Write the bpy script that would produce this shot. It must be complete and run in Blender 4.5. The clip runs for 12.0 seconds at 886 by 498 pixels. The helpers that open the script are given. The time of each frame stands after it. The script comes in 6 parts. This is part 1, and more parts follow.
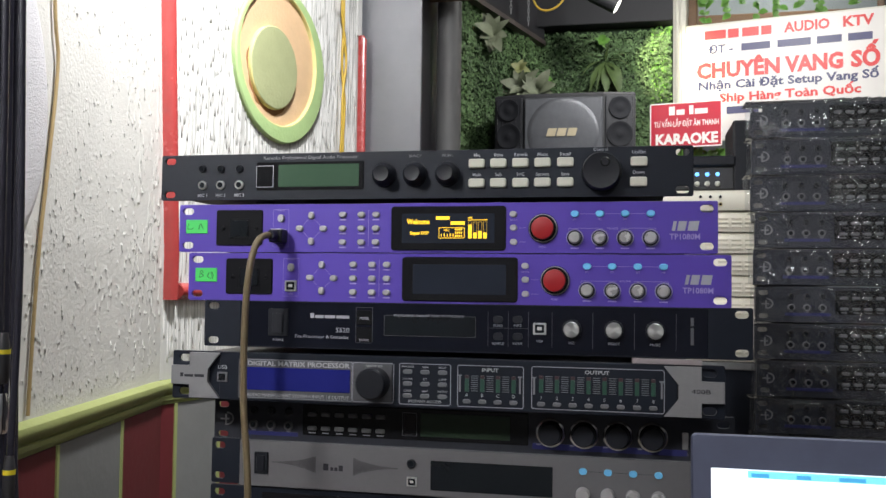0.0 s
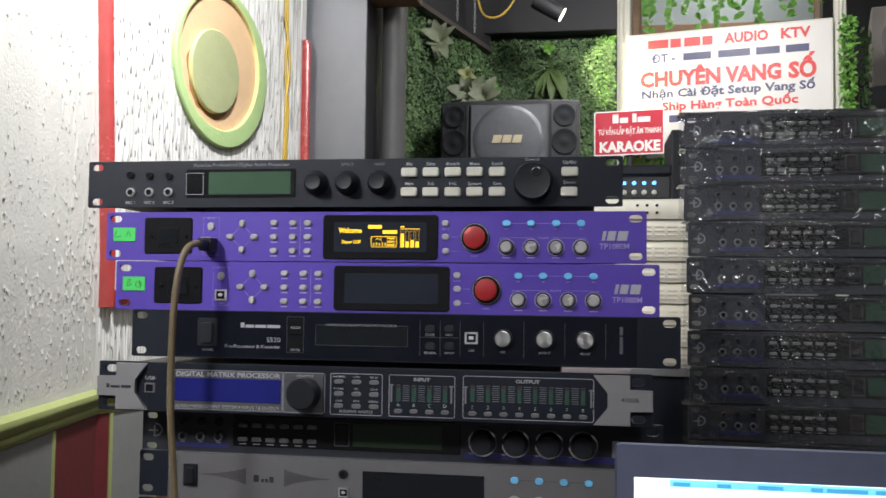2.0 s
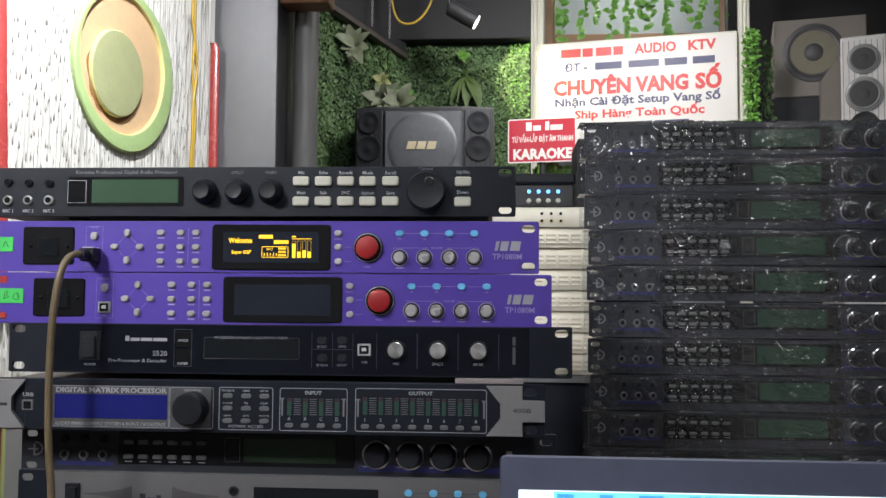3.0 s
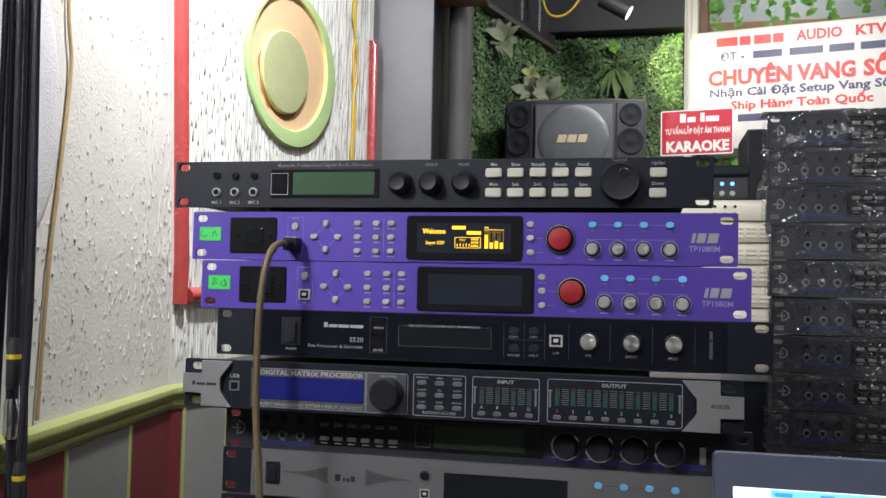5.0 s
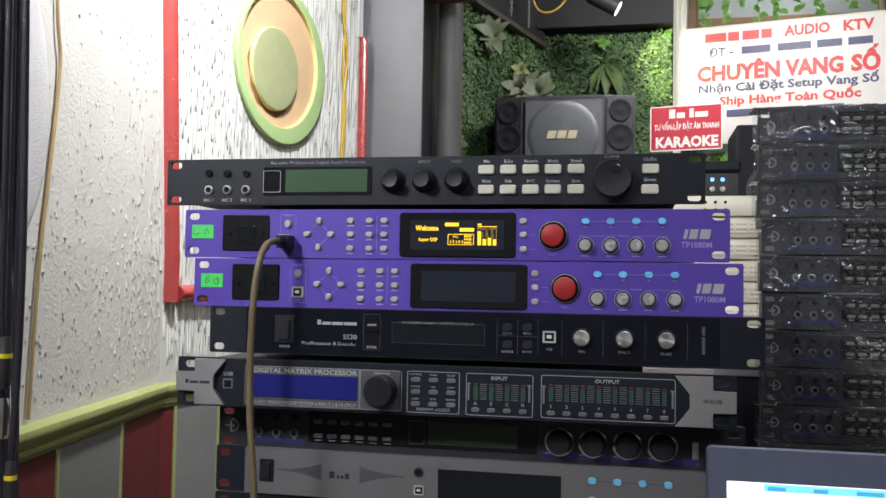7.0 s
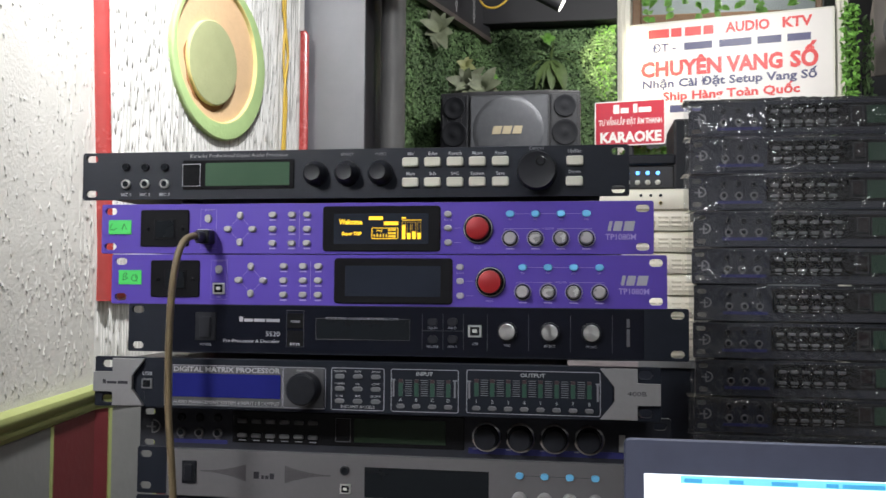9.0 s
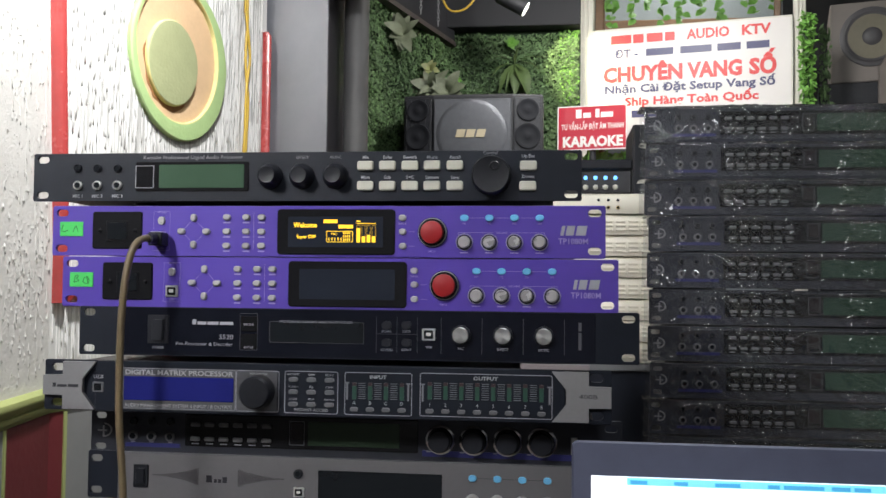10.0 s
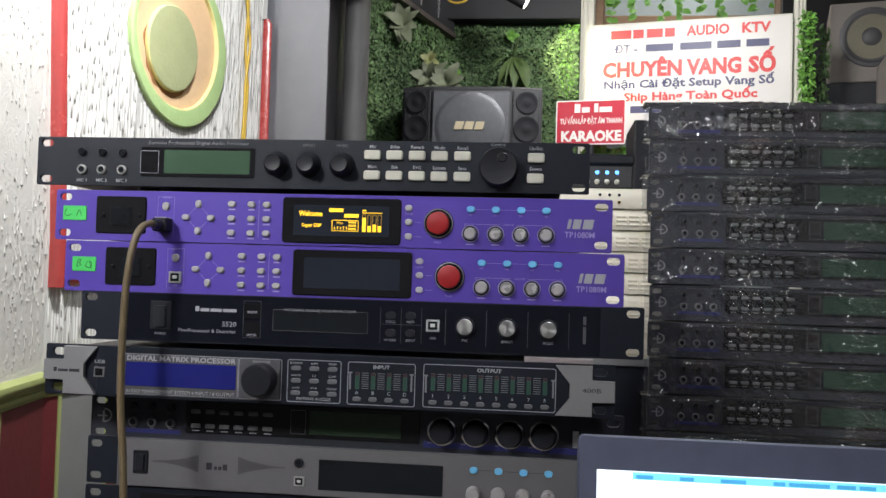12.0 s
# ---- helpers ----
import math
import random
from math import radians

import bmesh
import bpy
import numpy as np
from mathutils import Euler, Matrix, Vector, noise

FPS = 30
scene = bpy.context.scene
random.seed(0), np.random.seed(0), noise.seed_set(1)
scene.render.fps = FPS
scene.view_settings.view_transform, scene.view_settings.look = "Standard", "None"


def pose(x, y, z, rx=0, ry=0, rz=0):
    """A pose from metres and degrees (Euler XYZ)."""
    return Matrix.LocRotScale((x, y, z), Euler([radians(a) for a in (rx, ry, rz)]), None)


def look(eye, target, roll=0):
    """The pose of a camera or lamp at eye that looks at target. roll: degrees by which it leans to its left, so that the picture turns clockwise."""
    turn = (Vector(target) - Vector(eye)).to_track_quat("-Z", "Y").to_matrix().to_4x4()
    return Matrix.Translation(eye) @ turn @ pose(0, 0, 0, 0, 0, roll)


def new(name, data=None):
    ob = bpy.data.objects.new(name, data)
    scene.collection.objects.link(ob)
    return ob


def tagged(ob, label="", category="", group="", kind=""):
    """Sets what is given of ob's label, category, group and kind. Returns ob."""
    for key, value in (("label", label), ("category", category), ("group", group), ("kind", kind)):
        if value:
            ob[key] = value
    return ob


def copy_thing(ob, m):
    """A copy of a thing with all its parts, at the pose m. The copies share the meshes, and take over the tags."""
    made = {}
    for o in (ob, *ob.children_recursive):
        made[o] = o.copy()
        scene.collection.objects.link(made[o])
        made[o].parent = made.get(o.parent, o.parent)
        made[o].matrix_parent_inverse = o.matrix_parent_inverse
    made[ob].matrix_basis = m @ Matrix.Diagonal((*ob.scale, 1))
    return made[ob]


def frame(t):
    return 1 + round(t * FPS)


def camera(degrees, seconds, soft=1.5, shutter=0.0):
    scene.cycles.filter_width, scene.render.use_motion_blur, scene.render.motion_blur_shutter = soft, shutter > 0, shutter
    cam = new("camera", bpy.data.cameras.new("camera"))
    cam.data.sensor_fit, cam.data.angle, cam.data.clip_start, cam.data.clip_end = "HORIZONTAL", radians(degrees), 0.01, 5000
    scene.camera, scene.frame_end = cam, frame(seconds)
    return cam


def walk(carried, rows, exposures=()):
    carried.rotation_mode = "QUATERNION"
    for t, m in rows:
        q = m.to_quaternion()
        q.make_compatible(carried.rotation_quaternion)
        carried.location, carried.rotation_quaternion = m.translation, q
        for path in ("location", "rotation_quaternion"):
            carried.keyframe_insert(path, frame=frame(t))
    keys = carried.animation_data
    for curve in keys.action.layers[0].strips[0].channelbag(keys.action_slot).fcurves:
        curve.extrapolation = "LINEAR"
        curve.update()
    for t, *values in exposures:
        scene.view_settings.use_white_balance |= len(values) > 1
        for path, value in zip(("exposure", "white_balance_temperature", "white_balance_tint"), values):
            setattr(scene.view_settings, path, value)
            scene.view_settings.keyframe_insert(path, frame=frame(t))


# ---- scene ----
cam = camera(52.3, 12.0, shutter=0.5)
PATH = [
    (0, (0.167, -0.77, 1.142), (-0.254, 1.183, 1.227), 0.7),
    (0.5, (0.166, -0.772, 1.144), (-0.243, 1.184, 1.231), 0.7),
    (1, (0.166, -0.772, 1.144), (-0.231, 1.186, 1.233), 0.7),
    (1.5, (0.172, -0.769, 1.147), (-0.193, 1.195, 1.24), 0.6),
    (2, (0.182, -0.765, 1.146), (-0.131, 1.208, 1.243), 0.7),
    (2.2, (0.187, -0.765, 1.147), (-0.108, 1.210, 1.248), 0.6),
    (2.5, (0.203, -0.76, 1.147), (-0.026, 1.225, 1.249), 0.7),
    (2.7, (0.208, -0.759, 1.148), (0.036, 1.230, 1.254), 0.5),
    (3, (0.205, -0.754, 1.151), (0.064, 1.238, 1.261), 0.4),
    (3.2, (0.201, -0.754, 1.150), (0.060, 1.238, 1.263), 0.3),
    (3.5, (0.18, -0.761, 1.149), (-0.044, 1.223, 1.266), 0.3),
    (3.7, (0.168, -0.763, 1.149), (-0.159, 1.209, 1.268), 0.3),
    (5.3, (0.156, -0.765, 1.147), (-0.282, 1.184, 1.239), 1.2),
    (5.5, (0.155, -0.766, 1.148), (-0.283, 1.183, 1.24), 1.1),
    (6, (0.156, -0.765, 1.147), (-0.271, 1.186, 1.241), 1.1),
    (6.5, (0.152, -0.766, 1.148), (-0.271, 1.187, 1.237), 1.0),
    (8.5, (0.174, -0.756, 1.146), (-0.171, 1.212, 1.228), 0.7),
    (9, (0.177, -0.749, 1.146), (-0.135, 1.225, 1.226), 0.4),
    (9.5, (0.178, -0.748, 1.149), (-0.083, 1.233, 1.229), 0.6),
    (10, (0.187, -0.751, 1.147), (-0.05, 1.233, 1.233), 0.6),
    (10.5, (0.19, -0.75, 1.146), (-0.024, 1.236, 1.235), 0.3),
    (11, (0.185, -0.75, 1.147), (-0.01, 1.238, 1.23), 0.3),
    (11.5, (0.177, -0.75, 1.148), (-0.031, 1.238, 1.222), 1.0),
    (12, (0.176, -0.75, 1.146), (-0.045, 1.237, 1.215), 1.7),
]
walk(cam, [(t, look(eye, target, roll)) for t, eye, target, roll in PATH])

# ------------------------------------------------------------------ light
scene.view_settings.exposure = 0.0
world = bpy.data.worlds.new("world")
scene.world = world
world.use_nodes = True
world.node_tree.nodes["Background"].inputs[0].default_value = (0.75, 0.85, 1.0, 1)
world.node_tree.nodes["Background"].inputs[1].default_value = 0.02


def area_lamp(name, eye, target, size, watts, color=(1, 1, 1), spread=180):
    data = bpy.data.lights.new(name, "AREA")
    data.shape, data.size, data.energy, data.color = "DISK", size, watts, color
    data.spread = radians(spread)
    ob = new(name, data)
    ob.matrix_world = look(eye, target)
    return tagged(ob, kind="structure")


def spot_lamp(name, eye, target, watts, cone, color=(1, 1, 1), radius=0.015):
    data = bpy.data.lights.new(name, "SPOT")
    data.energy, data.color, data.spot_size, data.spot_blend, data.shadow_soft_size = watts, color, radians(cone), 0.5, radius
    ob = new(name, data)
    ob.matrix_world = look(eye, target)
    return tagged(ob, kind="structure")


area_lamp("ceiling_lamp_key", (-1.15, -1.75, 2.45), (-0.24, 0.1, 1.36), 0.55, 3.0, (0.98, 0.985, 0.985), 34)
area_lamp("ceiling_lamp_wall", (-0.18, 0.34, 2.52), (-0.69, 0.64, 1.85), 0.12, 15.5, (0.98, 0.99, 1.0), 96)
area_lamp("ceiling_lamp_middle", (0.45, -0.22, 2.65), (0.45, 0.5, 1.1), 0.26, 8.0, (0.93, 0.97, 1.0))
area_lamp("ceiling_lamp_back", (0.42, 1.58, 2.34), (0.42, 2.70, 1.90), 0.30, 15.5, (1.0, 0.99, 0.96))
# unseen fill lamp, added to lift the blacks and the reflections in gloss
area_lamp("fill_lamp_shop", (0.6, -2.2, 2.55), (0.6, -2.2, 0.0), 0.6, 20, (0.97, 0.985, 1.0))
spot_lamp("spot_bulb", (0.098, 2.298, 2.098), (0.31, 2.64, 1.97), 44, 46, (1.0, 0.93, 0.58))

# ------------------------------------------------------------------ materials
MATS = {}


def shader(name):
    m = bpy.data.materials.new(name)
    m.use_nodes = True
    nt = m.node_tree
    return m, nt, nt.nodes["Principled BSDF"]


def node(nt, kind, **kw):
    n = nt.nodes.new(kind)
    for k, v in kw.items():
        n.inputs[k.replace("_", " ")].default_value = v
    return n


def surface(name, color, rough=0.5, metal=0.0, var=0.15, scale=60.0, bump=0.0, bump_scale=400.0, stretch=(1, 1, 1), second=None, spec=0.5, glow=0.0, per_piece=0.0):
    """Colour with variation at two scales, uneven gloss and fine relief."""
    if name in MATS:
        return MATS[name]
    m, nt, p = shader(name)
    L = nt.links.new
    tc = nt.nodes.new("ShaderNodeTexCoord")
    mp = nt.nodes.new("ShaderNodeMapping")
    mp.inputs["Scale"].default_value = stretch
    L(tc.outputs["Object"], mp.inputs["Vector"])
    n1 = node(nt, "ShaderNodeTexNoise", Scale=scale, Detail=6.0, Roughness=0.6)
    n2 = node(nt, "ShaderNodeTexNoise", Scale=scale * 0.12, Detail=3.0)
    L(mp.outputs[0], n1.inputs["Vector"])
    L(mp.outputs[0], n2.inputs["Vector"])
    add = nt.nodes.new("ShaderNodeMath")
    add.operation = "MULTIPLY_ADD"
    add.inputs[1].default_value = 0.5
    L(n1.outputs["Fac"], add.inputs[0])
    half = nt.nodes.new("ShaderNodeMath")
    half.operation = "MULTIPLY"
    half.inputs[1].default_value = 0.5
    L(n2.outputs["Fac"], half.inputs[0])
    L(half.outputs[0], add.inputs[2])
    ramp = nt.nodes.new("ShaderNodeValToRGB")
    c = color
    d = second or tuple(x * (1 - var) for x in c)
    e = tuple(min(1, x * (1 + var)) for x in c)
    ramp.color_ramp.elements[0].position, ramp.color_ramp.elements[0].color = 0.3, (*d, 1)
    ramp.color_ramp.elements[1].position, ramp.color_ramp.elements[1].color = 0.7, (*e, 1)
    L(add.outputs[0], ramp.inputs[0])
    out = ramp.outputs[0]
    if per_piece:
        info = nt.nodes.new("ShaderNodeNewGeometry")
        hsv = nt.nodes.new("ShaderNodeHueSaturation")
        mr = nt.nodes.new("ShaderNodeMapRange")
        mr.inputs["To Min"].default_value, mr.inputs["To Max"].default_value = 1 - per_piece, 1 + per_piece
        L(info.outputs["Random Per Island"], mr.inputs["Value"])
        L(mr.outputs[0], hsv.inputs["Value"])
        L(out, hsv.inputs["Color"])
        out = hsv.outputs[0]
    L(out, p.inputs["Base Color"])
    rr = nt.nodes.new("ShaderNodeMapRange")
    rr.inputs["To Min"].default_value, rr.inputs["To Max"].default_value = max(0.02, rough - 0.1), min(1, rough + 0.1)
    L(add.outputs[0], rr.inputs["Value"])
    L(rr.outputs[0], p.inputs["Roughness"])
    p.inputs["Metallic"].default_value = metal
    p.inputs["Specular IOR Level"].default_value = spec
    if glow:
        p.inputs["Emission Color"].default_value = (*color, 1)
        p.inputs["Emission Strength"].default_value = glow
    if bump:
        nb = node(nt, "ShaderNodeTexNoise", Scale=bump_scale, Detail=4.0)
        L(mp.outputs[0], nb.inputs["Vector"])
        b = node(nt, "ShaderNodeBump", Strength=bump, Distance=0.002)
        L(nb.outputs["Fac"], b.inputs["Height"])
        L(b.outputs[0], p.inputs["Normal"])
    MATS[name] = m
    return m


def glass(name, tint=(1, 1, 1), gloss=0.12, rough=0.03, bump=0.0, bump_scale=60.0, veil=0.0, edge=1.0):
    m = bpy.data.materials.new(name)
    m.use_nodes = True
    nt = m.node_tree
    nt.nodes.remove(nt.nodes["Principled BSDF"])
    L = nt.links.new
    tr = nt.nodes.new("ShaderNodeBsdfTransparent")
    tr.inputs[0].default_value = (*tint, 1)
    gl = nt.nodes.new("ShaderNodeBsdfGlossy")
    gl.inputs["Roughness"].default_value = rough
    fr = node(nt, "ShaderNodeFresnel", IOR=1.5)
    mul = nt.nodes.new("ShaderNodeMath")
    mul.operation = "MULTIPLY_ADD"
    mul.inputs[1].default_value, mul.inputs[2].default_value = edge, gloss
    L(fr.outputs[0], mul.inputs[0])
    mix = nt.nodes.new("ShaderNodeMixShader")
    L(mul.outputs[0], mix.inputs[0])
    L(tr.outputs[0], mix.inputs[1])
    L(gl.outputs[0], mix.inputs[2])
    last = mix
    if veil:
        df = nt.nodes.new("ShaderNodeBsdfDiffuse")
        df.inputs[0].default_value = (0.8, 0.82, 0.85, 1)
        m2 = nt.nodes.new("ShaderNodeMixShader")
        m2.inputs[0].default_value = veil
        L(mix.outputs[0], m2.inputs[1])
        L(df.outputs[0], m2.inputs[2])
        last = m2
    if bump:
        tc = nt.nodes.new("ShaderNodeTexCoord")
        nb = node(nt, "ShaderNodeTexNoise", Scale=bump_scale, Detail=1.6, Distortion=1.2)
        mp = nt.nodes.new("ShaderNodeMapping")
        mp.inputs["Scale"].default_value, mp.inputs["Rotation"].default_value = (1.25, 1.0, 0.95), (0, 0.35, 0)
        L(tc.outputs["Object"], mp.inputs["Vector"])
        L(mp.outputs[0], nb.inputs["Vector"])
        patch = node(nt, "ShaderNodeTexNoise", Scale=bump_scale * 0.16, Detail=2.0)
        L(mp.outputs[0], patch.inputs["Vector"])
        where = nt.nodes.new("ShaderNodeMapRange")
        where.inputs["From Min"].default_value, where.inputs["From Max"].default_value = 0.40, 0.62
        where.inputs["To Min"].default_value, where.inputs["To Max"].default_value = 0.06, 1.0
        L(patch.outputs["Fac"], where.inputs["Value"])
        crumple = nt.nodes.new("ShaderNodeMath")
        crumple.operation = "MULTIPLY"
        L(nb.outputs["Fac"], crumple.inputs[0])
        L(where.outputs[0], crumple.inputs[1])
        b = node(nt, "ShaderNodeBump", Strength=bump, Distance=0.012)
        L(crumple.outputs[0], b.inputs["Height"])
        L(b.outputs[0], gl.inputs["Normal"])
    L(last.outputs[0], nt.nodes["Material Output"].inputs[0])
    return m


BLACK = surface("black_anodised", (0.0092, 0.0118, 0.0200), 0.42, 0.0, 0.25, 90, 0.12, 2500, spec=0.28)
BLACKGLOSS = surface("black_gloss_panel", (0.010, 0.010, 0.012), 0.18, 0.0, 0.3, 50)
STEEL = surface("black_painted_steel", (0.03, 0.03, 0.034), 0.5, 0.0, 0.2, 40, 0.2, 1500)
PURPLE = surface("purple_lacquer", (0.095, 0.056, 0.385), 0.34, 0.0, 0.06, 30, 0.08, 3000)
PLASTIC = surface("black_plastic", (0.011, 0.012, 0.017), 0.42, 0.0, 0.3, 120, 0.08, 2000, spec=0.35)
SOCKET = surface("matt_black_socket", (0.006, 0.006, 0.008), 0.4, 0.0, 0.3, 80, spec=0.14)
RUBBER = surface("dark_cable_rubber", (0.014, 0.014, 0.017), 0.32, 0.0, 0.3, 80)
BLACKCORD = surface("glossy_black_cord", (0.024, 0.023, 0.034), 0.22, 0.0, 0.3, 80, 0.1, 300, spec=0.7)
WHITEKEY = surface("ivory_key", (0.56, 0.55, 0.48), 0.4, 0.0, 0.06, 60)
GREYKEY = surface("grey_key", (0.50, 0.485, 0.49), 0.28, 0.35, 0.1, 120)
DIMKEY = surface("dim_grey_key", (0.14, 0.14, 0.148), 0.4, 0.0, 0.15, 120)
REDKNOB = surface("red_knob", (0.34, 0.016, 0.020), 0.42, 0.1, 0.15, 100, 0.1, 900)
ALU = surface("brushed_aluminium", (0.80, 0.79, 0.78), 0.30, 0.75, 0.1, 200, 0.1, 900, (1, 1, 12))
CHROME = surface("chrome", (0.8, 0.8, 0.82), 0.12, 1.0, 0.05, 60)
SILVER = surface("silver_paint", (0.33, 0.325, 0.335), 0.34, 0.4, 0.06, 300, 0.05, 2500)
GREYFACE = surface("grey_faceplate", (0.17, 0.165, 0.175), 0.45, 0.3, 0.06, 200, 0.06, 2500)
DARKFACE = surface("dark_brushed_face", (0.12, 0.12, 0.13), 0.36, 0.5, 0.2, 60, 0.1, 1200, (1, 1, 6))
SLATE = surface("slate_faceplate", (0.034, 0.036, 0.047), 0.38, 0.3, 0.15, 150, 0.06, 2500)
LCDGREEN = surface("lcd_green_unlit", (0.042, 0.088, 0.052), 0.25, 0.0, 0.12, 20)
LCDDARK = surface("lcd_black", (0.012, 0.014, 0.017), 0.12, 0.0, 0.15, 20)
LCDHAZE = surface("lcd_blue_black", (0.020, 0.024, 0.036), 0.14, 0.0, 0.15, 20)
LCDBLUE = surface("lcd_blue_lit", (0.016, 0.019, 0.15), 0.16, 0.0, 0.15, 25, glow=0.055)
LCDDIM = surface("lcd_green_dim", (0.034, 0.058, 0.034), 0.2, 0.0, 0.15, 25)
LCDNEW = surface("lcd_green_new", (0.028, 0.058, 0.040), 0.25, 0.0, 0.2, 25)
MIDKEY = surface("mid_grey_key", (0.26, 0.26, 0.27), 0.35, 0.0, 0.15, 120)
OLED = surface("oled_amber", (1.0, 0.62, 0.03), 0.4, 0.0, 0.02, glow=0.95)
OLEDDIM = surface("oled_amber_dim", (0.55, 0.34, 0.02), 0.4, 0.0, 0.02, glow=0.5)
CYAN = surface("cyan_led_key", (0.16, 0.50, 0.80), 0.35, 0.0, 0.1, 100, glow=0.06)
BLUELED = surface("blue_led", (0.15, 0.45, 1.0), 0.3, 0.0, 0.02, glow=2.0)
SLATEBOX = surface("slate_case_paint", (0.045, 0.052, 0.075), 0.4, 0.2, 0.2, 30, 0.1, 1500)
PRINT = surface("pale_print", (0.38, 0.38, 0.42), 0.5, 0.0, 0.05)
PRINTDIM = surface("dim_print", (0.22, 0.22, 0.24), 0.5, 0.0, 0.05)
PRINTFAINT = surface("faint_grey_print", (0.085, 0.085, 0.095), 0.5, 0.0, 0.05)
PRINTDARK = surface("dark_print", (0.03, 0.03, 0.04), 0.5, 0.0, 0.1)
LILAC = surface("lilac_print", (0.36, 0.30, 0.62), 0.5, 0.0, 0.05)
BLUESTRIPE = surface("blue_stripe", (0.024, 0.026, 0.135), 0.4, 0.0, 0.1)
STICKER = surface("green_sticker", (0.06, 0.62, 0.12), 0.55, 0.0, 0.06, 60)
INK = surface("green_ink", (0.01, 0.10, 0.02), 0.6)
LEDGREEN = surface("meter_green", (0.025, 0.075, 0.05), 0.3)
LEDRED = surface("meter_red", (0.05, 0.02, 0.026), 0.3)
BRASS = surface("brass_contact", (0.55, 0.42, 0.18), 0.3, 0.9, 0.1)
WHITEBOX = surface("cream_enamel", (0.70, 0.655, 0.555), 0.4, 0.0, 0.05, 40)
TAPE = surface("pale_tape", (0.28, 0.24, 0.25), 0.5, 0.0, 0.1)
CORD = surface("olive_cable_sheath", (0.17, 0.13, 0.075), 0.36, 0.0, 0.2, 90, 0.2, 700)
YELLOWWIRE = surface("yellow_wire", (0.58, 0.38, 0.05), 0.4, 0.0, 0.15, 60)
TANWIRE = surface("tan_wire", (0.42, 0.30, 0.14), 0.45, 0.0, 0.15, 60)
YELLOWBAND = surface("yellow_band", (0.75, 0.62, 0.03), 0.4)
PLASTER = surface("rough_plaster", (0.66, 0.64, 0.60), 0.85, 0.0, 0.10, 12, 0.65, 170, spec=0.2)
PLASTERDRIP = surface("drip_plaster", (0.72, 0.705, 0.68), 0.8, 0.0, 0.12, 30, 0.6, 160, (1, 1, 0.25), spec=0.2)
PLASTERBED = surface("grey_plaster_bed", (0.50, 0.49, 0.465), 0.85, 0.0, 0.16, 24, 0.5, 170, (1, 1, 0.3), spec=0.2)
OVALWHITE = surface("white_stipple_plaster", (0.74, 0.72, 0.74), 0.85, 0.0, 0.06, 30, 0.9, 320, spec=0.2)
PITSHADE = surface("plaster_pit_shade", (0.10, 0.092, 0.085), 0.9)
REDPAINT = surface("red_paint", (0.37, 0.050, 0.047), 0.26, 0.0, 0.2, 25, 0.45, 100, spec=0.7)
MAROON = surface("maroon_paint", (0.14, 0.022, 0.026), 0.55, 0.0, 0.15, 15, 0.4, 60)
STRIPEWHITE = surface("grey_white_paint", (0.205, 0.205, 0.20), 0.6, 0.0, 0.12, 12, 0.4, 60)
LIME = surface("lime_paint", (0.33, 0.365, 0.135), 0.55, 0.0, 0.12, 25, 0.4, 90)
RINGGREEN = surface("pale_green_plaster", (0.40, 0.55, 0.24), 0.7, 0.0, 0.10, 30, 0.5, 140)
RINGPEACH = surface("peach_plaster", (0.68, 0.46, 0.27), 0.7, 0.0, 0.10, 30, 0.5, 140)
RIMYELLOW = surface("pale_yellow_plaster", (0.66, 0.62, 0.27), 0.7, 0.0, 0.15, 60, 0.5, 160)
DISCGREEN = surface("sage_plaster", (0.36, 0.38, 0.20), 0.75, 0.0, 0.10, 30, 0.6, 140)
RUST = surface("rust_edge", (0.30, 0.14, 0.05), 0.8, 0.0, 0.4, 120)
PILLAR = surface("steel_panel", (0.235, 0.24, 0.265), 0.33, 0.55, 0.22, 5, 0.12, 8)
PILLARDARK = surface("dark_grey_side", (0.035, 0.032, 0.038), 0.4, 0.0, 0.3, 12)
COLUMN = surface("grey_column", (0.125, 0.124, 0.124), 0.5, 0.0, 0.2, 10, 0.2, 90)
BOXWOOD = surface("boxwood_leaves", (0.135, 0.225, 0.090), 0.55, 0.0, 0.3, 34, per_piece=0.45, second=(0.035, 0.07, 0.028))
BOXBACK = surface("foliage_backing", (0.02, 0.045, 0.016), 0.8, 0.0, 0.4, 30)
BROADLEAF = surface("broad_leaf", (0.21, 0.235, 0.155), 0.6, 0.0, 0.4, 40, per_piece=0.4)
FERN = surface("fern_leaf", (0.085, 0.135, 0.04), 0.6, 0.0, 0.4, 40, per_piece=0.4)
TWEETER = surface("dark_tweeter_cone", (0.022, 0.023, 0.028), 0.7, 0.0, 0.2, 60, spec=0.2)
BAFFLE = surface("dark_grey_baffle", (0.036, 0.037, 0.044), 0.45, 0.0, 0.2, 60, 0.1, 1500)
HORN = surface("grey_print", (0.075, 0.073, 0.08), 0.5, 0.0, 0.1)
PALELEAF = surface("pale_leaf", (0.30, 0.32, 0.14), 0.5, 0.0, 0.3, 40, per_piece=0.3)
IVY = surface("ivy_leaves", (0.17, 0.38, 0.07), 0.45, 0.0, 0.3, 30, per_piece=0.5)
DARKCEIL = surface("dark_ceiling_paint", (0.022, 0.022, 0.026), 0.7, 0.0, 0.2, 5)
CEIL = surface("ceiling_paint", (0.48, 0.48, 0.48), 0.8, 0.0, 0.08, 4)
ROOMWALL = surface("room_wall_paint", (0.36, 0.36, 0.36), 0.8, 0.0, 0.08, 4)
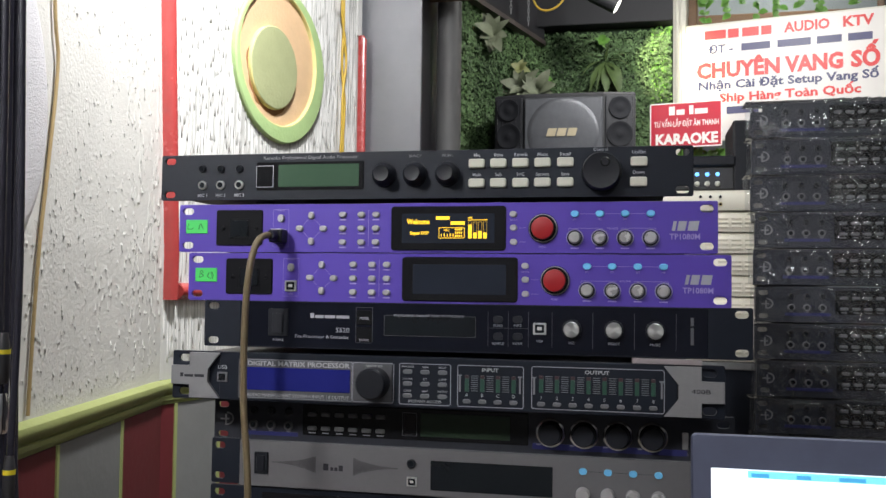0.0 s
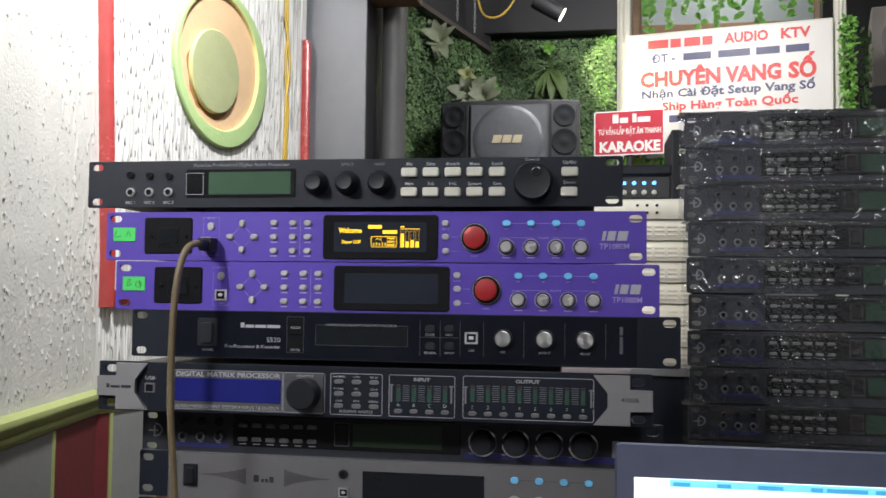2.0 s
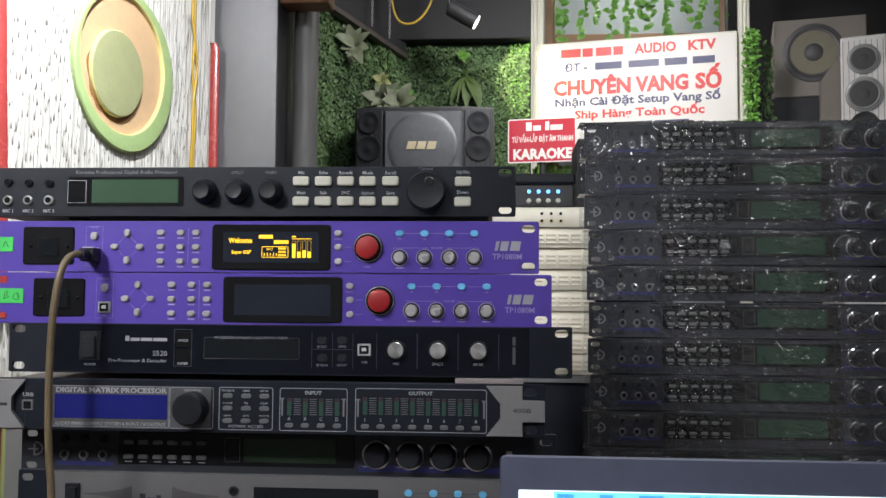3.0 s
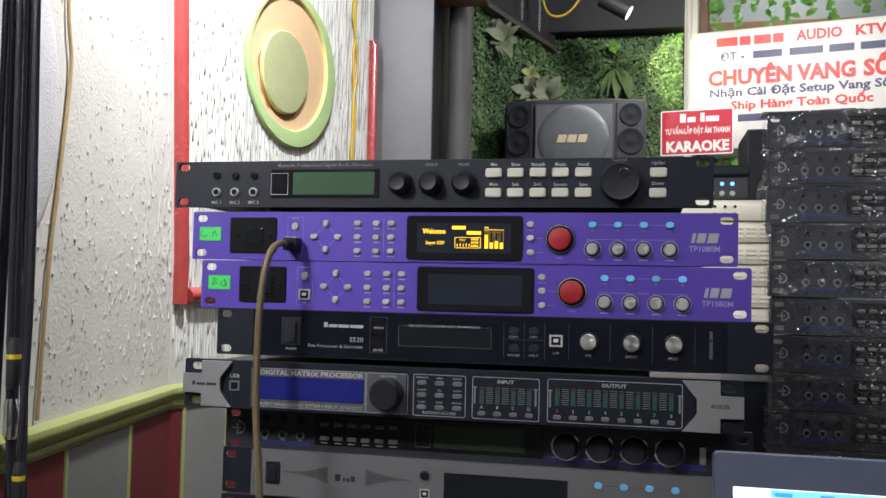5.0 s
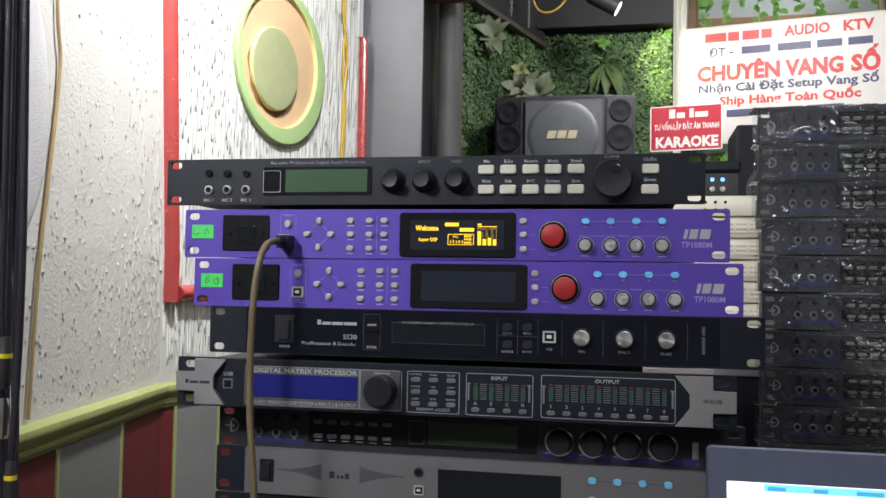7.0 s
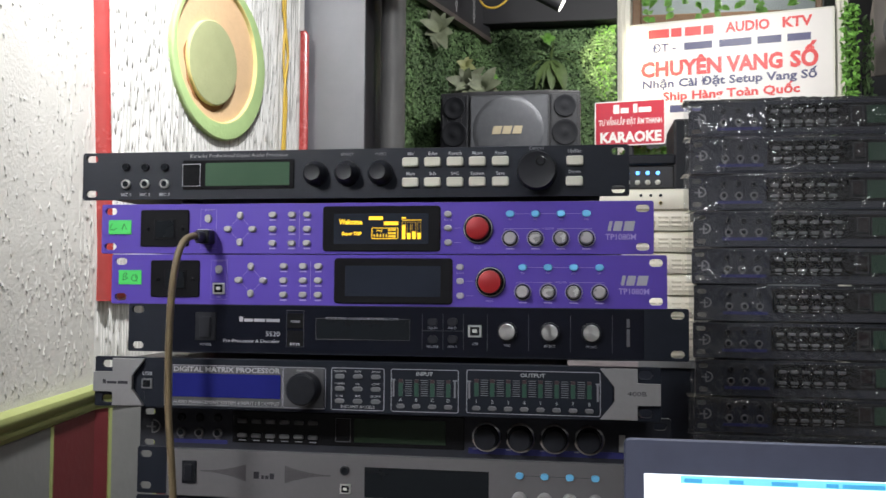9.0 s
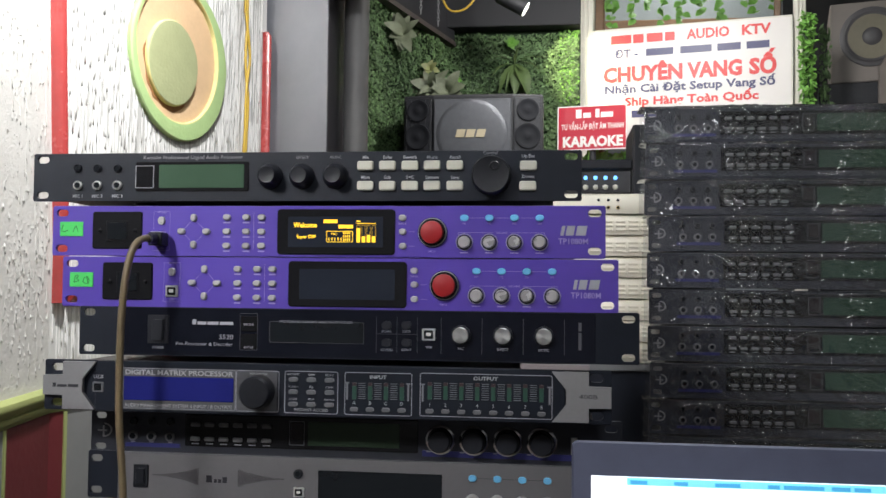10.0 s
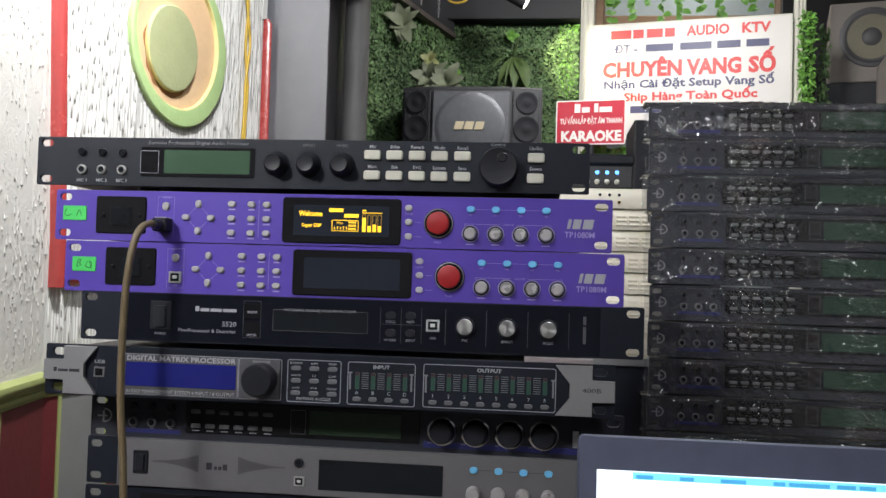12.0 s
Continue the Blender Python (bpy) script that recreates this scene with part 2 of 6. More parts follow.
FLOORTILE = surface("floor_tile", (0.30, 0.28, 0.26), 0.4, 0.0, 0.12, 6)
BATTEN = surface("dull_batten", (0.075, 0.062, 0.055), 0.5, 0.0, 0.3, 20, 0.2, 80)
WOOD = surface("brown_wood", (0.16, 0.085, 0.045), 0.45, 0.0, 0.25, 14, 0.2, 80, (1, 8, 8))
TABLE = surface("table_laminate", (0.13, 0.10, 0.08), 0.45, 0.0, 0.2, 10, 0.1, 100, (8, 1, 8))
POST = surface("white_frame", (0.72, 0.70, 0.62), 0.45, 0.0, 0.06, 20)
BANNERMAT = surface("white_banner_vinyl", (0.82, 0.78, 0.76), 0.4, 0.0, 0.04, 8)
BANNERRED = surface("banner_red_print", (0.75, 0.05, 0.05), 0.45, 0.0, 0.05)
BANNERNAVY = surface("banner_navy_print", (0.06, 0.06, 0.16), 0.45, 0.0, 0.05)
SIGNRED = surface("red_sign_vinyl", (0.55, 0.035, 0.06), 0.3, 0.0, 0.08, 10)
SIGNWHITE = surface("white_sign_print", (0.85, 0.82, 0.80), 0.4, 0.0, 0.03)
SPKGRILLE = surface("grey_speaker_grille", (0.135, 0.14, 0.155), 0.32, 0.35, 0.15, 60, 0.3, 1800)
GOLD = surface("gold_badge", (0.85, 0.74, 0.52), 0.25, 0.4, 0.1)
CONE = surface("paper_cone", (0.035, 0.035, 0.038), 0.6, 0.0, 0.2, 60)
BEIGECONE = surface("beige_cone", (0.18, 0.165, 0.12), 0.6, 0.0, 0.15, 40)
CABINETBEIGE = surface("taupe_cabinet", (0.21, 0.185, 0.17), 0.5, 0.0, 0.12, 12)
STRIPEDWHITE = surface("white_speaker_paint", (0.60, 0.58, 0.58), 0.4, 0.0, 0.1, 20)
BEZEL = surface("laptop_bezel", (0.120, 0.132, 0.205), 0.42, 0.0, 0.12, 60, 0.08, 2500)
SCREENWHITE = surface("laptop_screen_white", (0.90, 0.96, 1.0), 0.4, 0.0, 0.01, glow=1.0)
SCREENBLUE = surface("laptop_screen_blue", (0.08, 0.42, 0.72), 0.4, 0.0, 0.2, 60, glow=0.75)
SCREENCYAN = surface("laptop_screen_cyan", (0.22, 0.74, 0.95), 0.4, 0.0, 0.1, 60, glow=0.9)
BULB = surface("lamp_lens", (1.0, 0.96, 0.85), 0.4, 0.0, 0.0, glow=5.0)
def brushed_cap():
    m, nt, p = shader("brushed_cap")
    p.inputs["Base Color"].default_value = (0.82, 0.81, 0.80, 1)
    p.inputs["Metallic"].default_value, p.inputs["Roughness"].default_value, p.inputs["Anisotropic"].default_value = 1.0, 0.32, 0.85
    tg = nt.nodes.new("ShaderNodeTangent")
    tg.direction_type, tg.axis = "RADIAL", "Y"
    nt.links.new(tg.outputs[0], p.inputs["Tangent"])
    tc = nt.nodes.new("ShaderNodeTexCoord")
    n = node(nt, "ShaderNodeTexNoise", Scale=900.0, Detail=3.0)
    nt.links.new(tc.outputs["Object"], n.inputs["Vector"])
    b = node(nt, "ShaderNodeBump", Strength=0.1, Distance=0.001)
    nt.links.new(n.outputs["Fac"], b.inputs["Height"])
    nt.links.new(b.outputs[0], p.inputs["Normal"])
    return m


CAP = brushed_cap()
FILM = glass("plastic_film", (0.86, 0.865, 0.875), 0.09, 0.035, 0.7, 105, 0.008)
PANE = glass("window_pane", (0.96, 0.98, 0.97), 0.0, 0.12, edge=0.06)
COVER = glass("clear_cover", (0.97, 0.97, 0.98), 0.04, 0.08)

# ------------------------------------------------------------------ mesh helpers


def part(name, bm, mat, parent=None, label="", smooth=None):
    me = bpy.data.meshes.new(name)
    bm.normal_update()
    bm.to_mesh(me)
    bm.free()
    for m in mat if isinstance(mat, (list, tuple)) else [mat]:
        me.materials.append(m)
    if smooth is not None:
        for p in me.polygons:
            p.use_smooth = True
        me.set_sharp_from_angle(angle=radians(smooth))
    ob = new(name, me)
    if parent:
        ob.parent = parent
    if label:
        ob["label"] = label
    if name in ("lettering", "printed_line", "meter_scale", "toolbar_icon", "print", "readout", "outline", "meter_outline", "dark_lettering"):
        ob["kind"] = "stuff"
    return ob


def thing(name, at, label, category, group="", kind="", rz=0.0):
    ob = new(name)
    ob.empty_display_size = 0.05
    ob.matrix_world = pose(*at, 0, 0, rz)
    return tagged(ob, label, category, group, kind)


def rounded(x0, x1, z0, z1, r, seg=4):
    r = min(r, (x1 - x0) / 2 - 1e-6, (z1 - z0) / 2 - 1e-6)
    pts = []
    for cx, cz, a in ((x1 - r, z1 - r, 0), (x0 + r, z1 - r, 90), (x0 + r, z0 + r, 180), (x1 - r, z0 + r, 270)):
        for k in range(seg + 1):
            b = radians(a + 90 * k / seg)
            pts.append((cx + r * math.cos(b), cz + r * math.sin(b)))
    return pts


def prism(bm, rings, close_front=True, close_back=True, mat=0):
    """rings: lists of (x, y, z) from back to front, all of one length."""
    vs = [[bm.verts.new(p) for p in ring] for ring in rings]
    n = len(vs[0])
    fs = []
    for a, b in zip(vs, vs[1:]):
        for i in range(n):
            fs.append(bm.faces.new((a[i], a[(i + 1) % n], b[(i + 1) % n], b[i])))
    if close_front:
        fs.append(bm.faces.new(vs[-1]))
    if close_back:
        fs.append(bm.faces.new(vs[0][::-1]))
    for f in fs:
        f.material_index = mat
    return fs


def slab(bm, x0, x1, z0, z1, y0, y1, r=0.001, ch=0.0004, seg=3, mat=0):
    """A rounded block whose front is at y0 (towards the viewer) and back at y1."""
    ch = min(ch, (x1 - x0) / 4, (z1 - z0) / 4, abs(y1 - y0) / 2)
    o = rounded(x0, x1, z0, z1, r, seg)
    i = rounded(x0 + ch, x1 - ch, z0 + ch, z1 - ch, max(r - ch, 1e-5), seg)
    return prism(bm, [[(x, y1, z) for x, z in o], [(x, y0 + ch, z) for x, z in o], [(x, y0, z) for x, z in i]], mat=mat)


def block(bm, x0, x1, y0, y1, z0, z1, ch=0.002, mat=0):
    slab(bm, x0, x1, z0, z1, y0, y1, max(ch, 1e-4), ch, 2, mat)


def lathe(bm, cx, cz, profile, seg=24, mat=0, cap=True):
    """profile: (radius, y) from back to front, turned round the y axis."""
    rings = [[(cx + r * math.cos(2 * math.pi * k / seg), y, cz + r * math.sin(2 * math.pi * k / seg)) for k in range(seg)] for r, y in profile]
    return prism(bm, rings, cap, cap, mat)


def column(bm, cx, cy, profile, seg=20, mat=0):
    """profile: (radius, z) upwards, turned round the z axis."""
    rings = [[(cx + r * math.cos(2 * math.pi * k / seg), cy + r * math.sin(2 * math.pi * k / seg), z) for k in range(seg)] for r, z in profile]
    return prism(bm, rings, True, True, mat)


def outline(bm, x0, x1, z0, z1, r, w, y, mat=0):
    o = rounded(x0, x1, z0, z1, r)
    i = rounded(x0 + w, x1 - w, z0 + w, z1 - w, max(r - w, 1e-5))
    a = [bm.verts.new((x, y, z)) for x, z in o]
    b = [bm.verts.new((x, y, z)) for x, z in i]
    n = len(a)
    for k in range(n):
        bm.faces.new((a[k], a[(k + 1) % n], b[(k + 1) % n], b[k])).material_index = mat


def bar(bm, x0, x1, z0, z1, y, mat=0):
    v = [bm.verts.new(p) for p in ((x0, y, z0), (x1, y, z0), (x1, y, z1), (x0, y, z1))]
    bm.faces.new(v).material_index = mat


def letters(bm, s, x, z, size, y, width=None, align="CENTER", bold=0.0, m=None):
    """Raised print that faces the viewer, centred on its cap height at z."""
    cu = bpy.data.curves.new("lettering", "FONT")
    cu.body, cu.size, cu.align_x, cu.resolution_u, cu.offset, cu.extrude = s, size, align, 2, bold, 0.00008
    ob = new("lettering", cu)
    bpy.context.view_layer.update()
    me = bpy.data.meshes.new_from_object(ob.evaluated_get(bpy.context.evaluated_depsgraph_get()))
    bpy.data.objects.remove(ob)
    bpy.data.curves.remove(cu)
    xs = [v.co.x for v in me.vertices]
    k = width / (max(xs) - min(xs)) if width and xs else 1.0
    mat = Matrix(((k, 0, 0, x), (0, 0, -1, y), (0, 1, 0, z - size * 0.36), (0, 0, 0, 1)))
    me.transform(m @ mat if m else mat)
    bm.from_mesh(me)
    bpy.data.meshes.remove(me)


def plate(name, w, h, slots, mat, parent, thick=0.003, slot=(0.0115, 0.0068), r=0.0015, label=""):
    """A faceplate with rounded mounting slots cut through it."""
    cu = bpy.data.curves.new(name, "CURVE")
    cu.dimensions, cu.fill_mode, cu.extrude, cu.bevel_depth, cu.bevel_resolution = "2D", "BOTH", thick / 2 - 0.0003, 0.0003, 1
    loops = [rounded(-w / 2 + 0.0003, w / 2 - 0.0003, -h / 2 + 0.0003, h / 2 - 0.0003, r)]
    for x, z in slots:
        loops.append(rounded(x - slot[0] / 2, x + slot[0] / 2, z - slot[1] / 2, z + slot[1] / 2, slot[1] / 2, 5))
    for pts in loops:
        sp = cu.splines.new("POLY")
        sp.points.add(len(pts) - 1)
        for p, (x, z) in zip(sp.points, pts):
            p.co = (x, z, 0, 1)
        sp.use_cyclic_u = True
    ob = new(name, cu)
    bpy.context.view_layer.update()
    me = bpy.data.meshes.new_from_object(ob.evaluated_get(bpy.context.evaluated_depsgraph_get()))
    bpy.data.objects.remove(ob)
    bpy.data.curves.remove(cu)
    me.transform(Matrix(((1, 0, 0, 0), (0, 0, -1, thick / 2), (0, 1, 0, 0), (0, 0, 0, 1))))
    me.materials.clear()
    me.materials.append(mat)
    made = new(name, me)
    made.parent = parent
    if label:
        made["label"] = label
    return made


def tube(bm, pts, r, seg=8, mat=0, sub=6):
    """A round cable through the points, smoothed."""
    P = [Vector(p) for p in pts]
    path = []
    for i in range(len(P) - 1):
        a, b, c, d = P[max(i - 1, 0)], P[i], P[i + 1], P[min(i + 2, len(P) - 1)]
        for k in range(sub):
            t = k / sub
            path.append(0.5 * ((2 * b) + (c - a) * t + (2 * a - 5 * b + 4 * c - d) * t * t + (3 * b - a - 3 * c + d) * t ** 3))
    path.append(P[-1])
    rings = []
    for i, p in enumerate(path):
        d = (path[min(i + 1, len(path) - 1)] - path[max(i - 1, 0)]).normalized()
        u = d.cross(Vector((0.31, 0.87, 0.38))).normalized()
        v = d.cross(u)
        rings.append([tuple(p + r * (math.cos(2 * math.pi * k / seg) * u + math.sin(2 * math.pi * k / seg) * v)) for k in range(seg)])
    prism(bm, rings, mat=mat)


def B():
    return bmesh.new()


# ------------------------------------------------------------------ structure
room = dict(x0=-2.6, x1=3.0, y0=-3.2, y1=3.75, h=2.8)


def structure(name, bm, mat, label, category, smooth=None):
    return tagged(part(name, bm, mat, None, "", smooth), label, category, kind="structure")


bm = B(); block(bm, room["x0"], room["x1"], room["y0"], room["y1"], -0.1, 0.0, 0.002)
structure("floor", bm, FLOORTILE, "plain worn floor of the shop", "floor")
bm = B(); block(bm, room["x0"], room["x1"], room["y0"], room["y1"], room["h"], room["h"] + 0.1, 0.002)
structure("ceiling", bm, CEIL, "plain painted ceiling of the shop", "ceiling")
for nm, b in (("wall_west", (room["x0"] - 0.1, room["x0"], room["y0"], room["y1"])), ("wall_east", (room["x1"], room["x1"] + 0.1, room["y0"], room["y1"])),
              ("wall_south", (room["x0"], room["x1"], room["y0"] - 0.1, room["y0"])), ("wall_north", (room["x0"], room["x1"], room["y1"], room["y1"] + 0.1))):
    bm = B(); block(bm, *b, 0, room["h"], 0.002)
    structure(nm, bm, ROOMWALL, "plain painted shop wall", "wall")

# plastered wall beside the rack: it runs from the open end to a blunt corner and turns there
CORNER = Vector((-0.715, 0.794, 0))
SIDE = Vector((0.182, -0.983, 0))      # from the corner back along the side wall
DISC = Vector((0.259, 0.966, 0))       # from the corner along the wall with the relief
N_SIDE = Vector((0.983, 0.182, 0))
N_DISC = Vector((0.966, -0.259, 0))


def lean(z):
    return 0.05 * max(0.0, z - 1.2)


def on_side(u, z, out=0.0):
    return CORNER - DISC * lean(z) + SIDE * u + N_SIDE * out + Vector((0, 0, z))


def on_disc(u, z, out=0.0):
    return CORNER + DISC * u + N_DISC * out + Vector((0, 0, z))


def wall_block(bm, place, u0, u1, z0, z1, o0, o1, mat=0):
    v = [bm.verts.new(place(u, z, o)) for o in (o0, o1) for u, z in ((u0, z0), (u1, z0), (u1, z1), (u0, z1))]
    for f in ((0, 1, 2, 3), (7, 6, 5, 4), (0, 4, 5, 1), (1, 5, 6, 2), (2, 6, 7, 3), (3, 7, 4, 0)):
        bm.faces.new([v[i] for i in f]).material_index = mat
    bmesh.ops.recalc_face_normals(bm, faces=bm.faces)


bm = B(); wall_block(bm, on_side, 0, 0.80, 0.0, 1.2, -0.12, 0.0); wall_block(bm, on_side, 0, 0.80, 1.2, room["h"], -0.12, 0.0)
wall_side = structure("wall_side", bm, PLASTER, "white textured plaster wall with drip relief", "wall")
# the bed is greyer than the plaster runs laid over it
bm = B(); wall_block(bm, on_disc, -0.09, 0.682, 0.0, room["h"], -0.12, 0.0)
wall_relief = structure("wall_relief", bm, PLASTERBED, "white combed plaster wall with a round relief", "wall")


def drips(name, place, spots, length, width, out, mat, parent, pits, pit=1.0, rows=((0.0, 0.25, 0.15), (0.5, 0.55, 0.45), (0.85, 0.9, 0.9), (0.97, 1.0, 1.0))):
    """Runs of plaster ending in a drop; a dark patch below paints the hollow's shade."""
    bm = B()
    for u, z in spots:
        L, w, o = length * random.uniform(0.45, 1.5), width * random.uniform(0.7, 1.3), out * random.uniform(0.6, 1.3)
        lean = random.uniform(-0.002, 0.002)
        prev = None
        for f, ww, oo in rows:
            zz = z + L * (1 - f)
            cur = [bm.verts.new(place(u + lean * f + s * w * ww, zz, q * o * oo - 0.0005)) for s, q in ((-1, 0), (-0.5, 0.8), (0.5, 0.8), (1, 0))]
            if prev:
                for i in range(3):
                    bm.faces.new((prev[i], prev[i + 1], cur[i + 1], cur[i]))
            prev = cur
        bm.faces.new(prev)
        # flat dark face: the pit's shade put into colour, not a recess
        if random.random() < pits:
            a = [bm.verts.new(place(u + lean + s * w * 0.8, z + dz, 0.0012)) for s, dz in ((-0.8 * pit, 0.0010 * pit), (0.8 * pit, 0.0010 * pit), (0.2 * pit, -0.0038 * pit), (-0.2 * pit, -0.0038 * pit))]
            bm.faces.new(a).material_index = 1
    bmesh.ops.recalc_face_normals(bm, faces=[f for f in bm.faces if f.material_index == 0])
    for f in bm.faces:
        f.smooth = True
    ob = part(name, bm, [mat, PITSHADE], parent)
    ob["kind"] = "stuff"
    return ob


random.seed(4)
spots = []
for _ in range(2600):
    p = (random.uniform(0.01, 0.60), random.uniform(0.975, 2.05))
    if all(abs(p[0] - q[0]) > 0.013 or abs(p[1] - q[1]) > 0.022 for q in spots) and len(spots) < 250:
        spots.append(p)
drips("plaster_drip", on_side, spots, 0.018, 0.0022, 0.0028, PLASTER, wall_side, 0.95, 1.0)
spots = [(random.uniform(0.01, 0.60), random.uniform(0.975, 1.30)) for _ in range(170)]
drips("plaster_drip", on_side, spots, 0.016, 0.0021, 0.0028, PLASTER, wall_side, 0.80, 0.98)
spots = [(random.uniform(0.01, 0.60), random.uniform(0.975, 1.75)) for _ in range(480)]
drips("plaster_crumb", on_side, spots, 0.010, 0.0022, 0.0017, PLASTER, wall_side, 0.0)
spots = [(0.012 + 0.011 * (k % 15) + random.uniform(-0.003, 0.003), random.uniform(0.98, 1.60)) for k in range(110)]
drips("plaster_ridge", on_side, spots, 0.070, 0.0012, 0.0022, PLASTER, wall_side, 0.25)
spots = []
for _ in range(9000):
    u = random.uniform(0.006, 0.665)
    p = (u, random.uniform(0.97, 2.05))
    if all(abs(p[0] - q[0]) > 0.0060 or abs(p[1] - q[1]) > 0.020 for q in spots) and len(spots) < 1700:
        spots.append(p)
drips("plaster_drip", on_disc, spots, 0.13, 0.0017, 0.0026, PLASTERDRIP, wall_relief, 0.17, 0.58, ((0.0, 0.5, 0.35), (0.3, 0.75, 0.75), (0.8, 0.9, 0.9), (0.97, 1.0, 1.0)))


def moulding(name, place, u0, u1, profile, mat, label, category, parent=None):
    """profile: (out, z) swept along the wall."""
    bm = B()
    rings = [[tuple(place(u, z, o)) for o, z in profile] for u in (u0, u1)]
    prism(bm, rings)
    bmesh.ops.recalc_face_normals(bm, faces=bm.faces)
    return structure(name, bm, mat, label, category, 40)


DADO = [(-0.005, 0.914), (0.006, 0.914), (0.007, 0.920), (0.011, 0.922), (0.012, 0.929), (0.009, 0.931), (0.011, 0.936), (0.018, 0.941), (0.020, 0.948), (0.018, 0.955), (0.007, 0.960), (-0.005, 0.960)]
moulding("trim_dado", on_side, -0.004, 0.80, DADO, LIME, "lime green painted dado moulding on the wall", "trim")
moulding("trim_dado_return", on_disc, -0.004, 0.80, DADO, LIME, "lime green painted dado moulding on the wall", "trim")

# painted stripes of the dado under the moulding
def stripe(place, a, b, red):
    bm = B(); wall_block(bm, place, a, b, 0.0, 0.913, 0.0, 0.005)
    structure("dado_stripe", bm, MAROON if red else STRIPEWHITE, "maroon painted dado stripe" if red else "grey-white painted dado stripe", "wall")


def strip(place, u):
    bm = B(); wall_block(bm, place, u - 0.0035, u + 0.0035, 0.0, 0.913, 0.0, 0.008)
    structure("trim_stripe", bm, LIME, "narrow lime painted strip between dado stripes", "trim")


stripe(on_side, -0.001, 0.1925, True); strip(on_side, 0.196); stripe(on_side, 0.1995, 0.4295, False); strip(on_side, 0.433); stripe(on_side, 0.4365, 0.80, True)
stripe(on_disc, -0.001, 0.0345, True); strip(on_disc, 0.038); stripe(on_disc, 0.0415, 0.1575, False); strip(on_disc, 0.161); stripe(on_disc, 0.1645, 0.80, True)

# red rounded frame round the relief panel
bm = B()
arc = [(0.0, 0.0), (0.002, 0.010), (0.007, 0.019), (0.013, 0.024), (0.019, 0.024), (0.026, 0.018), (0.031, 0.009), (0.033, 0.0)]
rings = []
for z in (1.112, 1.2, room["h"]):
    rings.append([tuple(on_disc(0.003 + a * 0.88 - lean(z), z, o - 0.001)) for a, o in arc])
prism(bm, rings)
rings = []
for u in (0.034, 0.715):
    rings.append([tuple(on_disc(u, 1.112 + a, o - 0.001)) for a, o in arc])
prism(bm, rings)
bmesh.ops.recalc_face_normals(bm, faces=bm.faces)
structure("trim_frame", bm, REDPAINT, "red painted rounded plaster frame on the wall", "trim", 50)
bm = B()
rings = []
for z in (1.112, 1.78, 1.792):
    k = 1.0 if z < 1.79 else 0.6
    rings.append([tuple(on_disc(0.672 + a * 0.55, z, o * 0.8 * k)) for a, o in arc])
prism(bm, rings)
bmesh.ops.recalc_face_normals(bm, faces=bm.faces)
structure("trim_frame_end", bm, REDPAINT, "red painted frame end, chipped at the top", "trim", 50)
bm = B(); wall_block(bm, on_disc, 0.662, 0.682, 1.79, 2.3, 0.0005, 0.004)
structure("trim_frame_bare", bm, PLASTERDRIP, "bare plaster where the red frame has broken off", "trim")


